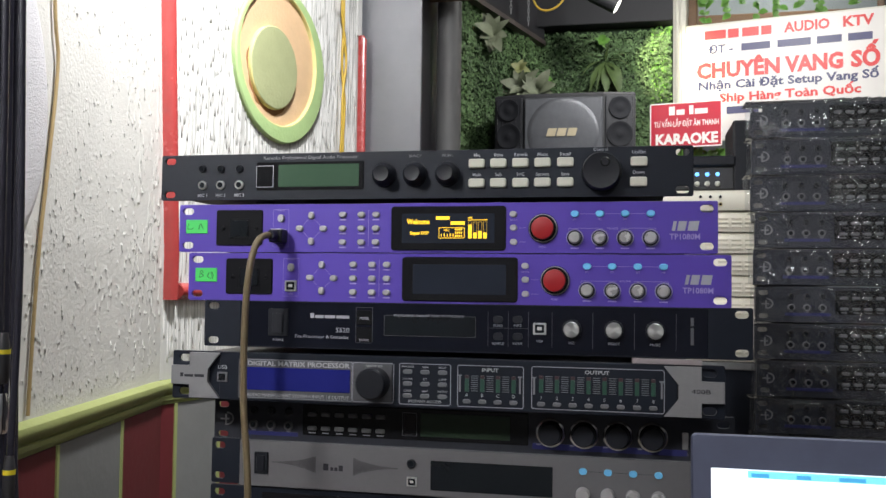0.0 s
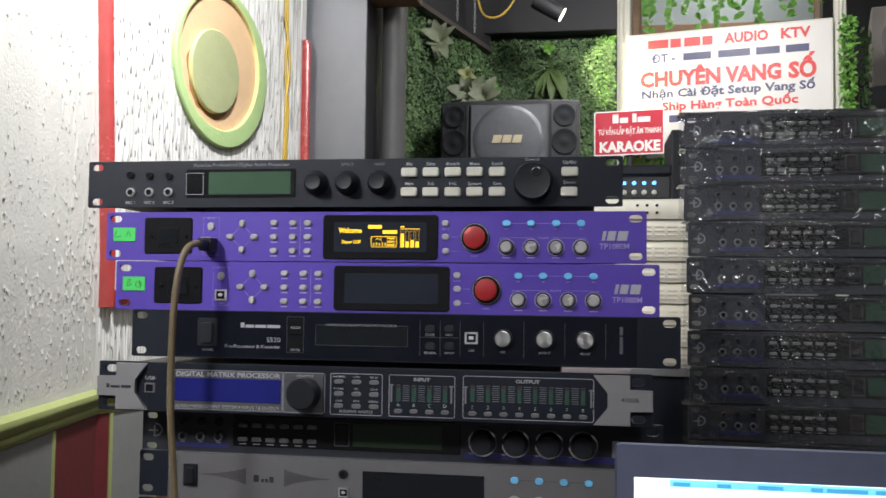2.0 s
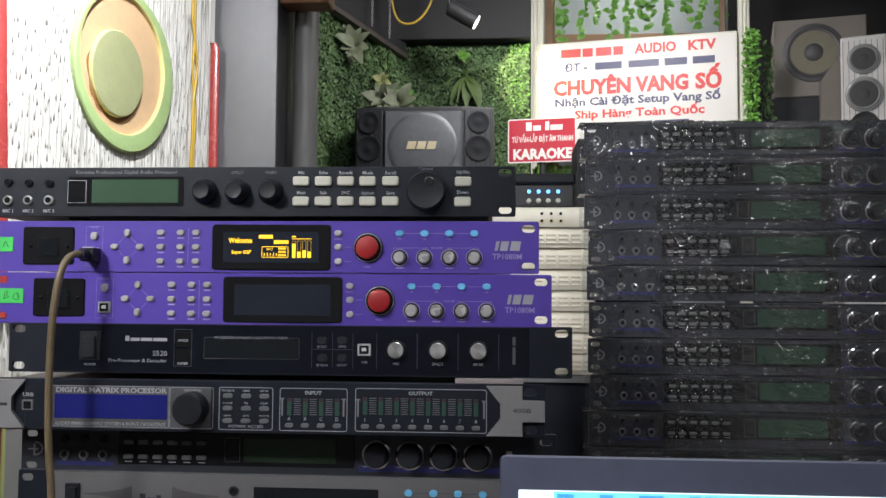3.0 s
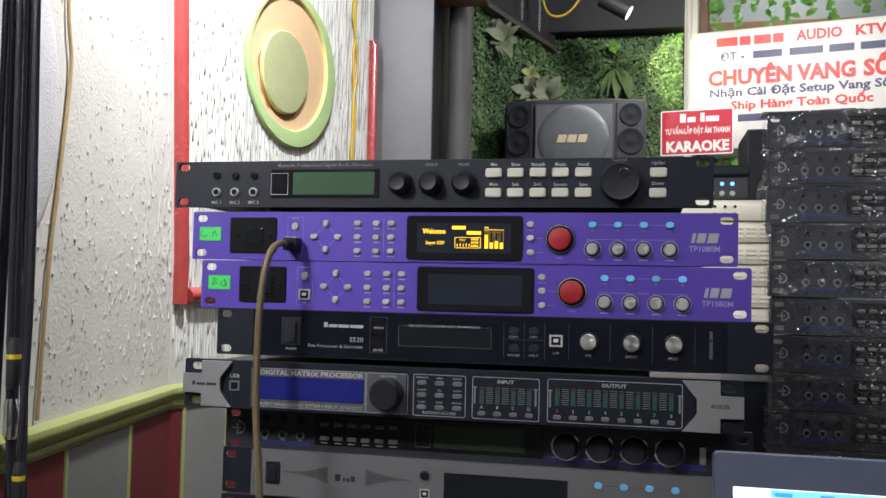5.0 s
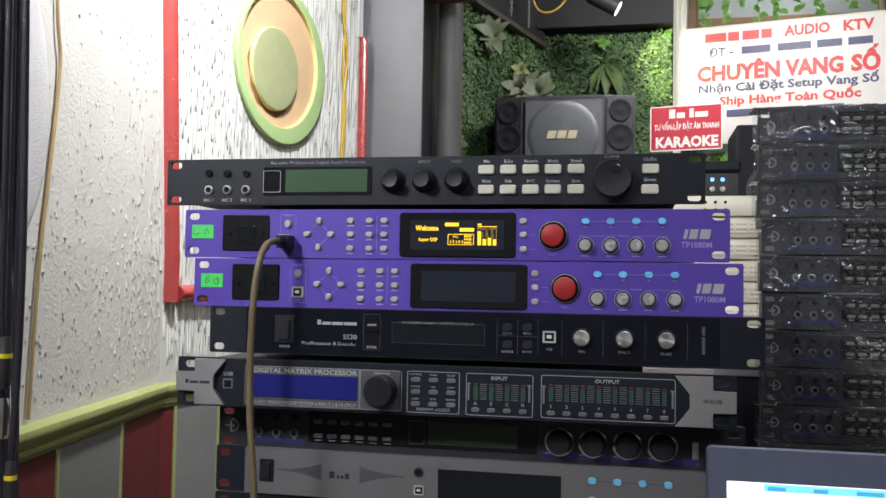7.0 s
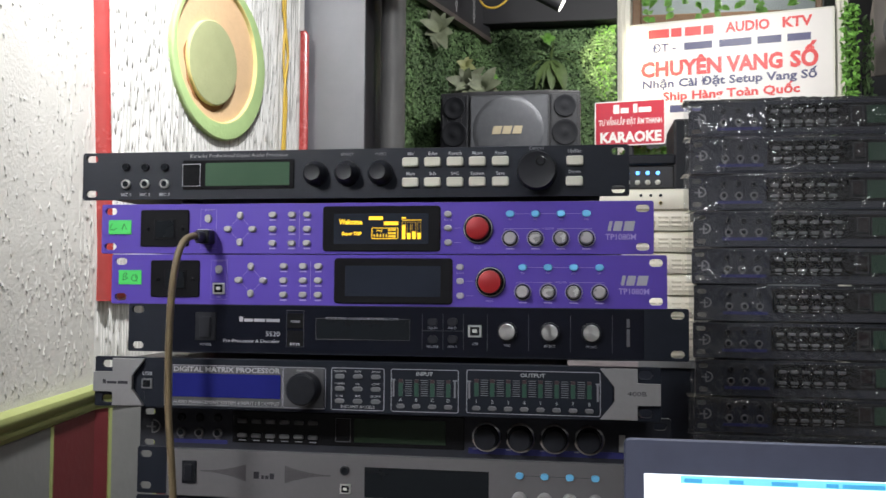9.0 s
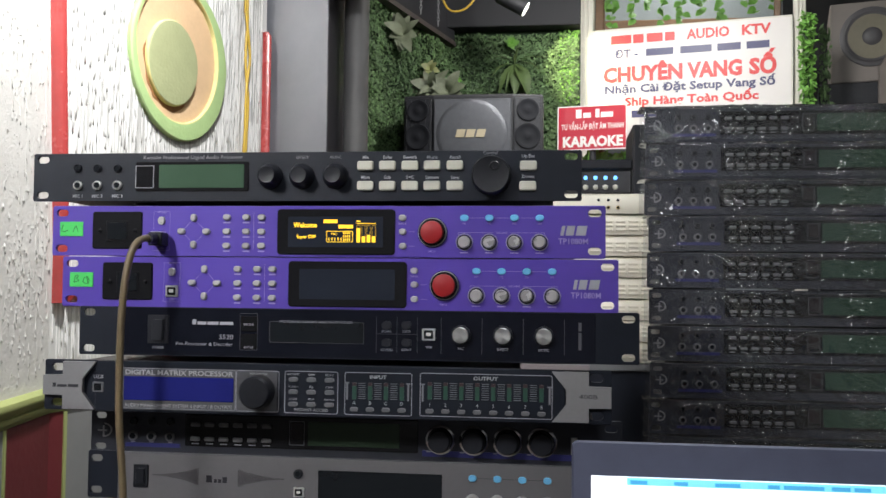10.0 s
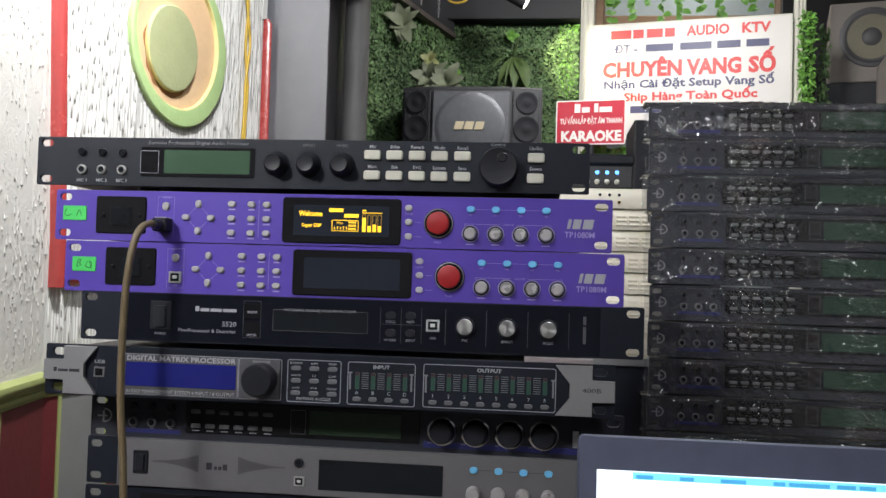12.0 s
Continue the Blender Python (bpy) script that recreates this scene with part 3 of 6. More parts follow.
def relief():
    """Round plaster relief: a proud pale green ring, a peach dish sunk in it and a proud sage disc set off-centre."""
    t = thing("wall_relief_disc", tuple(on_disc(0.344, 1.641)), "round plaster relief in pale green, peach and sage on the wall", "wall decoration")
    rot = Matrix(((DISC.x, -N_DISC.x, 0), (DISC.y, -N_DISC.y, 0), (0, 0, 1))).to_4x4()

    def disc(name, mat, prof, label, seg=72, wob=0.008, tall=1.105, caps=(True, True)):
        """prof: (radius, out, centre u, centre z) from the back forwards."""
        bm = B()
        rings = []
        for r, o, cu, cz in prof:
            ring = []
            for k in range(seg):
                a = 2 * math.pi * k / seg
                rr = r * (1 + wob * noise.noise((math.cos(a) * 3, math.sin(a) * 3, 0.7)))
                oo = o + (0.0006 * noise.noise((math.cos(a) * r * 60, math.sin(a) * r * 60, 4.0)) if o > 0.004 else 0)
                ring.append(tuple(rot @ Vector((cu + rr * math.cos(a), -oo, cz + tall * rr * math.sin(a)))))
            rings.append(ring)
        prism(bm, rings, *caps)
        bmesh.ops.recalc_face_normals(bm, faces=bm.faces)
        part(name, bm, mat, t, label, 35)

    # the ring's front runs from its outer edge to the off-centre opening
    disc("outer_ring", RINGGREEN, [(0.1620, -0.002, 0, 0), (0.1615, 0.0085, 0, 0), (0.1590, 0.0115, 0, 0), (0.1480, 0.0125, -0.004, 0.004), (0.1390, 0.0120, -0.0098, 0.0098)], "pale green plaster ring", caps=(False, False))
    disc("inner_rim", RIMYELLOW, [(0.1390, 0.0120, -0.0098, 0.0098), (0.1372, 0.0118, -0.010, 0.010), (0.1362, 0.0105, -0.010, 0.010), (0.1358, 0.0025, -0.010, 0.010)], "pale yellow inner edge of the ring", caps=(False, False))
    disc("dish", RINGPEACH, [(0.1364, 0.0010, -0.010, 0.010), (0.1360, 0.0030, -0.010, 0.010), (0.10, 0.0034, -0.014, 0.006)], "peach plaster dish")
    disc("stain", RUST, [(0.0835, 0.0020, -0.0322, -0.0230), (0.0832, 0.0040, -0.0322, -0.0230)], "rusty crumbling edge", wob=0.08, tall=1.13)
    disc("disc_rim", RIMYELLOW, [(0.0822, 0.0020, -0.0305, -0.0155), (0.0820, 0.0108, -0.0305, -0.0155), (0.0808, 0.0122, -0.0305, -0.0155)], "pale yellow side of the disc", tall=1.13)
    disc("centre_disc", DISCGREEN, [(0.0808, 0.0110, -0.0305, -0.0155), (0.0806, 0.0128, -0.0305, -0.0155), (0.0797, 0.0136, -0.0305, -0.0155), (0.0785, 0.01375, -0.0305, -0.0155), (0.06, 0.0138, -0.0305, -0.0155)], "sage plaster disc", tall=1.13)
    return t


relief()


def white_relief():
    """Shallow oval of rough white plaster low on the side wall."""
    t = thing("wall_relief_oval", tuple(on_side(0.62, 1.39)), "rough white plaster oval on the wall behind hanging cables", "wall decoration")
    bm = B()
    o = on_side(0.62, 1.39)
    prism(bm, [[tuple(on_side(0.62 + 0.14 * k * math.cos(a), 1.39 + 0.21 * k * math.sin(a), out) - o) for a in [2 * math.pi * i / 56 for i in range(56)]] for k, out in ((1.0, -0.002), (0.995, 0.005), (0.97, 0.009), (0.90, 0.012), (0.60, 0.015))])
    bmesh.ops.recalc_face_normals(bm, faces=bm.faces)
    part("body", bm, OVALWHITE, t, smooth=50)


white_relief()

# steel-faced pillar and the round column behind it
t = thing("pillar", (-0.467, 1.62, 0), "square pillar clad in dull blue-grey steel sheet", "pillar", kind="structure")
bm = B(); slab(bm, -0.098, 0.086, 0, room["h"], -0.14, -0.13, 0.001, 0.001)
part("front_panel", bm, PILLAR, t, "dull scuffed steel sheet")
# the core is darker than the steel sheet on its front
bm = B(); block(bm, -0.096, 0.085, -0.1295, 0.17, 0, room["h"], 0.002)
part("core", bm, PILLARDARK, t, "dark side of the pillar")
bm = B(); column(bm, -0.336, 1.615, [(0.033, 0), (0.033, room["h"])], 32)
structure("column_round", bm, COLUMN, "round grey painted column beside the pillar", "column", 60)

# green walls
def foliage(name, place, u0, u1, z0, z1, n, size, mat, parent, depth=0.0):
    bm = B()
    for _ in range(n):
        u, z, o = random.uniform(u0, u1), random.uniform(z0, z1), random.uniform(0.0, 0.030)
        o += depth * max(0.0, noise.noise((u * 11, z * 11, 2.5)) + 0.15)
        a = random.uniform(0, 6.28)
        s = size * random.uniform(0.6, 1.3)
        t1, t2 = random.uniform(-0.8, 0.8), random.uniform(-0.3, 0.9)
        e1 = Vector((math.cos(a), t1 * 0.6, math.sin(a)))
        e2 = Vector((-math.sin(a), t2 * 0.6, math.cos(a)))
        pts = []
        for p, q, b in ((-1, 0, 0), (-0.2, 0.42, 0.25), (0.45, 0.34, 0.25), (1, 0, -0.15), (0.45, -0.34, 0.25), (-0.2, -0.42, 0.25)):
            d = (e1 * p + e2 * q) * s
            pts.append(bm.verts.new(place(u + d.x, z + d.z, o + d.y + b * s * 0.4)))
        bm.faces.new(pts[:4])
        bm.faces.new((pts[3], pts[4], pts[5], pts[0]))
    ob = part(name, bm, mat, parent)
    ob["kind"] = "stuff"
    return ob


def on_back(u, z, out=0.0):
    return Vector((u, 2.65 - out, z))


G0, G1 = Vector((-0.505, 2.27, 0)), Vector((-0.238, 2.65, 0))
GD = (G1 - G0).normalized()
GN = Vector((GD.y, -GD.x, 0))


def on_green(u, z, out=0.0):
    return G0 + GD * u + GN * out + Vector((0, 0, z))


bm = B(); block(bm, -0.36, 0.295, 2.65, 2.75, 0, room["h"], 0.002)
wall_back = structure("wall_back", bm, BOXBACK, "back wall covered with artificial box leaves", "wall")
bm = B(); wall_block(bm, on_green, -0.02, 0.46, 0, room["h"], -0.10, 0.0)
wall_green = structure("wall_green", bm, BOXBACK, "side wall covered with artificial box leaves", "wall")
random.seed(8)
foliage("box_leaf", on_back, -0.24, 0.285, 1.35, 2.105, 15000, 0.0072, BOXWOOD, wall_back, 0.05)
# ivy green on this strip of box leaves stands for the spot lamp's light
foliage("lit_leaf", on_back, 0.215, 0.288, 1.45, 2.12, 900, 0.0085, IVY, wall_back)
foliage("box_leaf", on_green, 0.0, 0.45, 1.35, 2.25, 14500, 0.0072, BOXWOOD, wall_green, 0.05)


def leaf(bm, base, tip, width, curl=0.25, up=Vector((0, -1, 0.2)), seg=6):
    base, tip = Vector(base), Vector(tip)
    d = tip - base
    side = d.cross(up).normalized()
    n = side.cross(d).normalized()
    prev = None
    for i in range(seg + 1):
        f = i / seg
        w = width * math.sin(math.pi * min(0.97, 0.06 + f * 0.94)) ** 0.8
        c = base + d * f + n * curl * d.length * (f - f * f) * 1.2
        cur = [bm.verts.new(c - side * w + n * w * 0.35), bm.verts.new(c), bm.verts.new(c + side * w + n * w * 0.35)]
        if prev:
            bm.faces.new((prev[0], prev[1], cur[1], cur[0]))
            bm.faces.new((prev[1], prev[2], cur[2], cur[1]))
        prev = cur


def leafy(name, centre, count, length, width, mat, label, droop=0.4, seed=1, spread=1.0, rise=0.6):
    random.seed(seed)
    t = thing(name, centre, label, "artificial plant")
    for i in range(count):
        a = random.uniform(0, 6.28)
        L = length * random.uniform(0.7, 1.15)
        tip = Vector((math.cos(a) * spread, -abs(random.gauss(0.35, 0.2)), math.sin(a) * spread * 0.8 + rise - droop * random.random())).normalized() * L
        bm = B(); leaf(bm, (0, 0, 0), tip, width * random.uniform(0.7, 1.2), random.uniform(0.1, 0.5))
        part("leaf", bm, mat, t, smooth=60)
    return t


t = leafy("staghorn_fern", (0.05, 2.60, 1.985), 4, 0.08, 0.005, FERN, "olive-green artificial staghorn fern on the leaf wall", 1.2, 3, 1.0, 0.45)
for tip, w, curl in (((0.050, -0.04, -0.125), 0.027, 0.45), ((0.004, -0.05, -0.13), 0.019, 0.35), ((-0.055, -0.04, -0.115), 0.014, 0.45), ((0.115, -0.06, 0.005), 0.006, 0.45), ((0.100, -0.05, -0.045), 0.006, 0.6),
                     ((-0.095, -0.06, 0.010), 0.006, 0.45), ((-0.085, -0.05, -0.060), 0.006, 0.6), ((-0.030, -0.06, -0.120), 0.006, 0.6), ((0.02, -0.05, 0.05), 0.005, 0.4)):
    bm = B(); leaf(bm, (0, 0, 0), tip, w, curl, Vector((0.05, -0.5, 0.9)))
    part("shield_leaf", bm, FERN, t, smooth=60)
leafy("broadleaf_plant", (-0.250, 2.515, 1.880), 18, 0.085, 0.019, BROADLEAF, "dusty broad-leaved artificial plant on the leaf wall", 0.8, 5, 1.0, 0.2)
leafy("broadleaf_plant", (-0.340, 2.395, 2.05), 12, 0.075, 0.019, BROADLEAF, "dark broad-leaved artificial plant on the leaf wall", 0.8, 6, 1.0, 0.2)
leafy("broadleaf_plant", (-0.19, 2.50, 1.865), 10, 0.085, 0.020, BROADLEAF, "dusty broad-leaved artificial plant above the loudspeaker", 0.8, 21, 1.0, 0.3)
leafy("pale_flower", (-0.262, 2.53, 1.955), 7, 0.045, 0.014, PALELEAF, "pale yellow artificial flower among broad leaves", 0.3, 9, 1.0, 0.3)
leafy("moss_ball", (0.035, 2.60, 2.065), 14, 0.030, 0.009, IVY, "yellow-green tuft on the leaf wall", 0.5, 12, 1.0, 0.2)
leafy("moss_ball", (-0.17, 2.57, 1.925), 14, 0.026, 0.009, IVY, "bright green tuft on the leaf wall", 0.5, 13, 1.0, 0.2)

# dark soffit, beam, chains and wires over the green corner
bm = B(); block(bm, -0.36, 0.292, 2.58, 2.648, 2.125, room["h"], 0.003)
structure("soffit", bm, DARKCEIL, "dark painted panel over the leaf wall", "soffit")
bm = B(); block(bm, -0.62, 1.75, 1.75, 2.579, 2.36, 2.42, 0.003)
structure("ceiling_drop", bm, DARKCEIL, "dark lowered ceiling over the back of the shop", "ceiling")
def sloping(name, mat, o0, o1, lift0, lift1, label, category):
    """A board along the leaf wall whose lower edge falls towards the corner; no lift1: up to the dropped ceiling."""
    bm = B()
    low = [(-0.06, 2.187), (0.47, 2.060)]
    rings = [[tuple(on_green(u, z, o)) for o, z in ((o0, b + lift0), (o1, b + lift0), (o1, b + lift1 if lift1 else 2.358), (o0, b + lift1 if lift1 else 2.358))] for u, b in low]
    prism(bm, rings)
    bmesh.ops.recalc_face_normals(bm, faces=bm.faces)
    structure(name, bm, mat, label, category)


sloping("beam", BATTEN, 0.040, 0.075, 0.0, 0.018, "dull brown wooden batten along the leaf wall", "beam")
sloping("soffit_side", DARKCEIL, 0.045, 0.068, 0.0182, 0.0, "dark painted panel over the side leaf wall", "soffit")
bm = B(); block(bm, -0.385, -0.255, 1.50, 1.58, 1.912, 2.359, 0.006)
structure("beam_bracket", bm, WOOD, "brown wooden block over the round column", "beam")
for k, (x, z) in enumerate(((-0.278, 2.125), (-0.215, 2.08))):
    t = thing("hanging_chain", (x, 2.40, z), "thin metal chain hanging from the dark ceiling", "chain")
    for i in range(16):
        bm = B()
        ring = [(0.0035 * math.cos(a) * (1 if i % 2 else 0.2), 0.0035 * math.cos(a) * (0.2 if i % 2 else 1), 0.011 * math.sin(a) + 0.008 + i * 0.0145) for a in [2 * math.pi * j / 8 for j in range(9)]]
        tube(bm, ring, 0.0011, 5, sub=1)
        part("link", bm, MIDKEY, t)
bm = B(); tube(bm, [(-0.215, 2.4, 2.36), (-0.208, 2.4, 2.22), (-0.185, 2.4, 2.145), (-0.14, 2.4, 2.13), (-0.095, 2.4, 2.16), (-0.06, 2.4, 2.23), (-0.04, 2.4, 2.36)], 0.004, 8)
tagged(part("yellow_wire", bm, YELLOWWIRE, None, "", 60), "yellow wire looping down from the dark ceiling", "wire")

# spot lamp
t = thing("spot_lamp", (0.004, 2.3, 2.36), "black cylinder spot lamp, lit, on the dark ceiling", "lamp")
axis = Vector((0.865, 0.0, -0.5)).normalized()
M = Matrix.Translation(Vector((0.05, 0, -0.235))) @ axis.to_track_quat("-Y", "Z").to_matrix().to_4x4()
bm = B(); lathe(bm, 0, 0, [(0.010, 0.062), (0.026, 0.056), (0.0275, 0.05), (0.0275, -0.052), (0.0262, -0.052), (0.0250, -0.048)], 28)
bm.transform(M); part("housing", bm, STEEL, t, "black lamp housing", 40)
bm = B(); lathe(bm, 0, 0, [(0.0245, -0.047), (0.0245, -0.0515), (0.012, -0.0535)], 24)
bm.transform(M); part("lens", bm, BULB, t, "bright lamp lens", 40)
bm = B(); column(bm, 0.0, 0.0, [(0.005, -0.215), (0.005, -0.01), (0.022, -0.008), (0.022, 0.0)], 14)
part("stem", bm, STEEL, t, smooth=40)

# ------------------------------------------------------------------ window bay with the banner
BYAW = -12.0
BC = Vector((0.65, 2.6, 0))
BM = pose(BC.x, BC.y, 0, 0, 0, BYAW)   # local x along the banner, local -y towards the shop


def window_bay():
    w = thing("window_1", (BC.x, BC.y, 0), "white-framed shop window with clear panes", "window", kind="structure", rz=BYAW)
    for nm, a, b in (("left_post", -0.370, -0.318), ("right_post", 0.394, 0.434)):
        bm = B(); block(bm, a, b, 0.02, 0.07, 0, 2.5, 0.003)
        for k in (0.3, 0.62):
            c = a + (b - a) * k
            block(bm, c - 0.004, c + 0.004, 0.013, 0.021, 0, 2.5, 0.002)
        part(nm, bm, POST, w, "cream painted grooved post")
    bm = B(); block(bm, -0.318, 0.394, 0.03, 0.06, 1.33, 1.37, 0.003)
    part("sill", bm, POST, w)
    bm = B(); block(bm, -0.318, 0.394, 0.044, 0.048, 1.37, 2.5, 0.0005)
    g = part("pane", bm, PANE, w, "clear window pane")
    g.visible_shadow = False
    for a, b in ((-0.316, -0.285), (0.33, 0.352)):
        bm = B(); block(bm, a, b, 0.06, 0.10, 1.35, 2.5, 0.003)
        part("inner_jamb", bm, WOOD, w, "brown wooden jamb")
    return w


window_bay()
bm = B(); block(bm, 0.15, 1.35, 3.25, 3.30, 2.29, 2.335, 0.003)
structure("beam_outside", bm, WOOD, "brown wooden rail behind the window", "beam")
bm = B(); block(bm, 0.0, 1.5, 3.4, 3.42, 0, 2.75, 0.002)
structure("backdrop", bm, surface("hazy_grey_distance", (0.20, 0.22, 0.24), 0.8, 0.0, 0.35, 3), "hazy grey surface seen behind the window", "backdrop")
area_lamp("lamp_outside", (0.75, 3.0, 2.72), (0.75, 3.1, 2.0), 0.4, 8, (1.0, 0.98, 0.9))


def ivy(x, y, z1, n, length, seed, big=1.0):
    random.seed(seed)
    t = thing("hanging_ivy", (x, y, z1), "green artificial ivy strand hanging in the window", "artificial plant", "ivy strands")
    pts = [(0.004 * math.sin(i * 1.3 + seed), 0, -length * i / 8) for i in range(9)]
    bm = B(); tube(bm, pts, 0.0012, 5, sub=2)
    part("stem", bm, IVY, t)
    for i in range(n):
        f = (i + random.random()) / n
        a = random.uniform(0, 6.28)
        b0 = Vector((0.004 * math.sin(f * 8 * 1.3 + seed), 0, -length * f))
        tip = b0 + Vector((math.cos(a), -0.5, random.uniform(-1.0, 0.1))).normalized() * 0.034 * big * random.uniform(0.7, 1.2)
        bm = B(); leaf(bm, b0, tip, 0.0135 * big, 0.2, seg=4)
        part("leaf", bm, IVY, t, smooth=60)


rnd = random.Random(2)
for k in range(12):
    ivy(0.38 + k * 0.056 + rnd.uniform(-0.02, 0.02), 2.66 + rnd.uniform(0.0, 0.10), 2.36, 15, rnd.uniform(0.13, 0.235), 20 + k)


def garland():
    t = thing("leaf_garland", (1.064, 2.47, 1.166), "bright green artificial leaf garland on the window post", "artificial plant")
    bm = B(); column(bm, 0, 0, [(0.012, 0), (0.012, 0.93)], 10)
    part("core", bm, BOXBACK, t)
    random.seed(31)
    foliage("leaf", lambda u, z, o: Vector((u, 0.02 - o * 2.0, z)), -0.024, 0.024, 0.0, 0.94, 1300, 0.0095, IVY, t)
    foliage("leaf", lambda u, z, o: Vector((u * 0.6 + 0.085, 0.10 - o, z)), -0.030, 0.030, 0.45, 0.92, 160, 0.015, BOXWOOD, t)


garland()


def banner():
    t = thing("banner", (BC.x, BC.y, 0), "white vinyl shop banner printed in red and navy", "banner", rz=BYAW)
    bm = B(); slab(bm, -0.314, 0.388, 1.69, 2.122, -0.003, 0.012, 0.004, 0.001)
    part("sheet", bm, BANNERMAT, t, "white glossy vinyl sheet")
    bm = B(); outline(bm, -0.315, 0.389, 1.689, 2.123, 0.004, 0.006, -0.0042)
    part("edge", bm, POST, t)
    y = -0.0045
    # a name and numbers kept as plain bars, the trade in letters
    for a, b in ((-0.247, -0.172), (-0.165, -0.127), (-0.115, -0.058), (-0.050, -0.015)):
        bm = B(); bar(bm, a, b, 2.064, 2.096, y); part("red_bar", bm, BANNERRED, t)
    for a, b in ((-0.118, -0.020), (0.005, 0.115), (0.135, 0.215), (0.235, 0.312)):
        bm = B(); bar(bm, a, b, 2.013, 2.039, y); part("navy_bar", bm, BANNERNAVY, t)
    for a, b in ((-0.17, -0.06), (-0.045, 0.09), (0.10, 0.22)):
        bm = B(); bar(bm, a, b, 1.785, 1.811, y); part("navy_bar", bm, BANNERNAVY, t)
    for mat, text, x, z, size, w, bold in ((BANNERRED, "AUDIO", 0.103, 2.073, 0.050, 0.150, 0.0018), (BANNERRED, "KTV", 0.266, 2.073, 0.050, 0.098, 0.0018),
                                         (BANNERNAVY, "ĐT -", -0.190, 2.017, 0.044, 0.085, 0.0009),
                                         (BANNERRED, "CHUYÊN", -0.130, 1.940, 0.076, 0.288, 0.0034), (BANNERRED, "VANG", 0.127, 1.940, 0.076, 0.190, 0.0034), (BANNERRED, "SỐ", 0.290, 1.940, 0.076, 0.092, 0.0034),
                                         (BANNERNAVY, "Nhận Cài Đặt Setup Vang Số", 0.030, 1.884, 0.041, 0.600, 0.0012),
                                         (BANNERRED, "Ship Hàng Toàn Quốc", 0.040, 1.836, 0.042, 0.470, 0.0014), (BANNERNAVY, "K:", -0.205, 1.788, 0.042, 0.030, 0.0009)):
        bm = B(); letters(bm, text, x, z + 0.010, size, y, w, bold=bold)
        part("lettering", bm, mat, t, "red printed lettering" if mat is BANNERRED else "navy printed lettering")


banner()


def red_sign():
    t = thing("table_sign", (0.325, 2.346, 1.40), "small red sign with white lettering on a stand", "sign", rz=BYAW)
    bm = B(); slab(bm, -0.118, 0.118, 0.222, 0.374, -0.004, 0.003, 0.006, 0.001)
    part("panel", bm, SIGNRED, t, "red glossy panel")
    bm = B(); outline(bm, -0.1185, 0.1185, 0.2215, 0.3745, 0.006, 0.004, -0.0048)
    part("border", bm, SIGNWHITE, t)
    bm = B(); y = -0.0052
    for a, b, c in ((-0.055, -0.035, 0.030), (-0.030, -0.003, 0.018), (0.012, 0.026, 0.030), (0.030, 0.072, 0.018)):
        bar(bm, a, b, 0.332, 0.332 + c, y)
    letters(bm, "TƯ VẤN-LẮP ĐẶT ÂM THANH", 0.002, 0.303, 0.026, y, 0.212, bold=0.0006)
    letters(bm, "KARAOKE", 0.002, 0.252, 0.048, y, 0.205, bold=0.0022)
    part("lettering", bm, SIGNWHITE, t, "white lettering")
    bm = B(); column(bm, 0, 0.012, [(0.05, 0), (0.05, 0.008), (0.011, 0.014), (0.011, 0.25)], 20)
    part("stand", bm, STEEL, t, smooth=40)


red_sign()
leafy("low_plant", (0.34, 2.42, 1.50), 70, 0.13, 0.018, IVY, "bright yellow-green artificial plant under the sign", 0.9, 41, 1.0, 0.5)
leafy("low_plant", (0.50, 2.43, 1.50), 60, 0.13, 0.018, IVY, "bright yellow-green artificial plant under the sign", 0.9, 44, 1.0, 0.5)


def planter():
    t = thing("leafy_planter", (0.47, 2.44, 1.40), "low planter full of bright yellow-green artificial leaves", "artificial plant")
    bm = B(); block(bm, -0.16, 0.20, -0.03, 0.06, 0.0, 0.06, 0.004); part("box", bm, PILLARDARK, t)
    random.seed(52)
    foliage("leaf", lambda u, z, o: Vector((u, -0.01 - o * 1.5, z)), -0.17, 0.20, 0.05, 0.215, 900, 0.016, IVY, t)


planter()


def sideboard():
    t = thing("sideboard", (0.15, 2.42, 0), "dark wooden sideboard along the back wall", "sideboard")
    bm = B(); block(bm, -0.5, 0.62, -0.24, 0.15, 1.36, 1.40, 0.003); part("top", bm, PILLARDARK, t)
    for a in (-0.48, -0.11, 0.25):
        bm = B(); block(bm, a, a + 0.34, -0.225, 0.14, 0.06, 1.358, 0.003); body = part("cabinet_body", bm, PILLARDARK, t)
        bm = B(); block(bm, a + 0.01, a + 0.33, -0.245, -0.227, 0.08, 1.34, 0.003); door = part("door", bm, PILLARDARK, body)


sideboard()


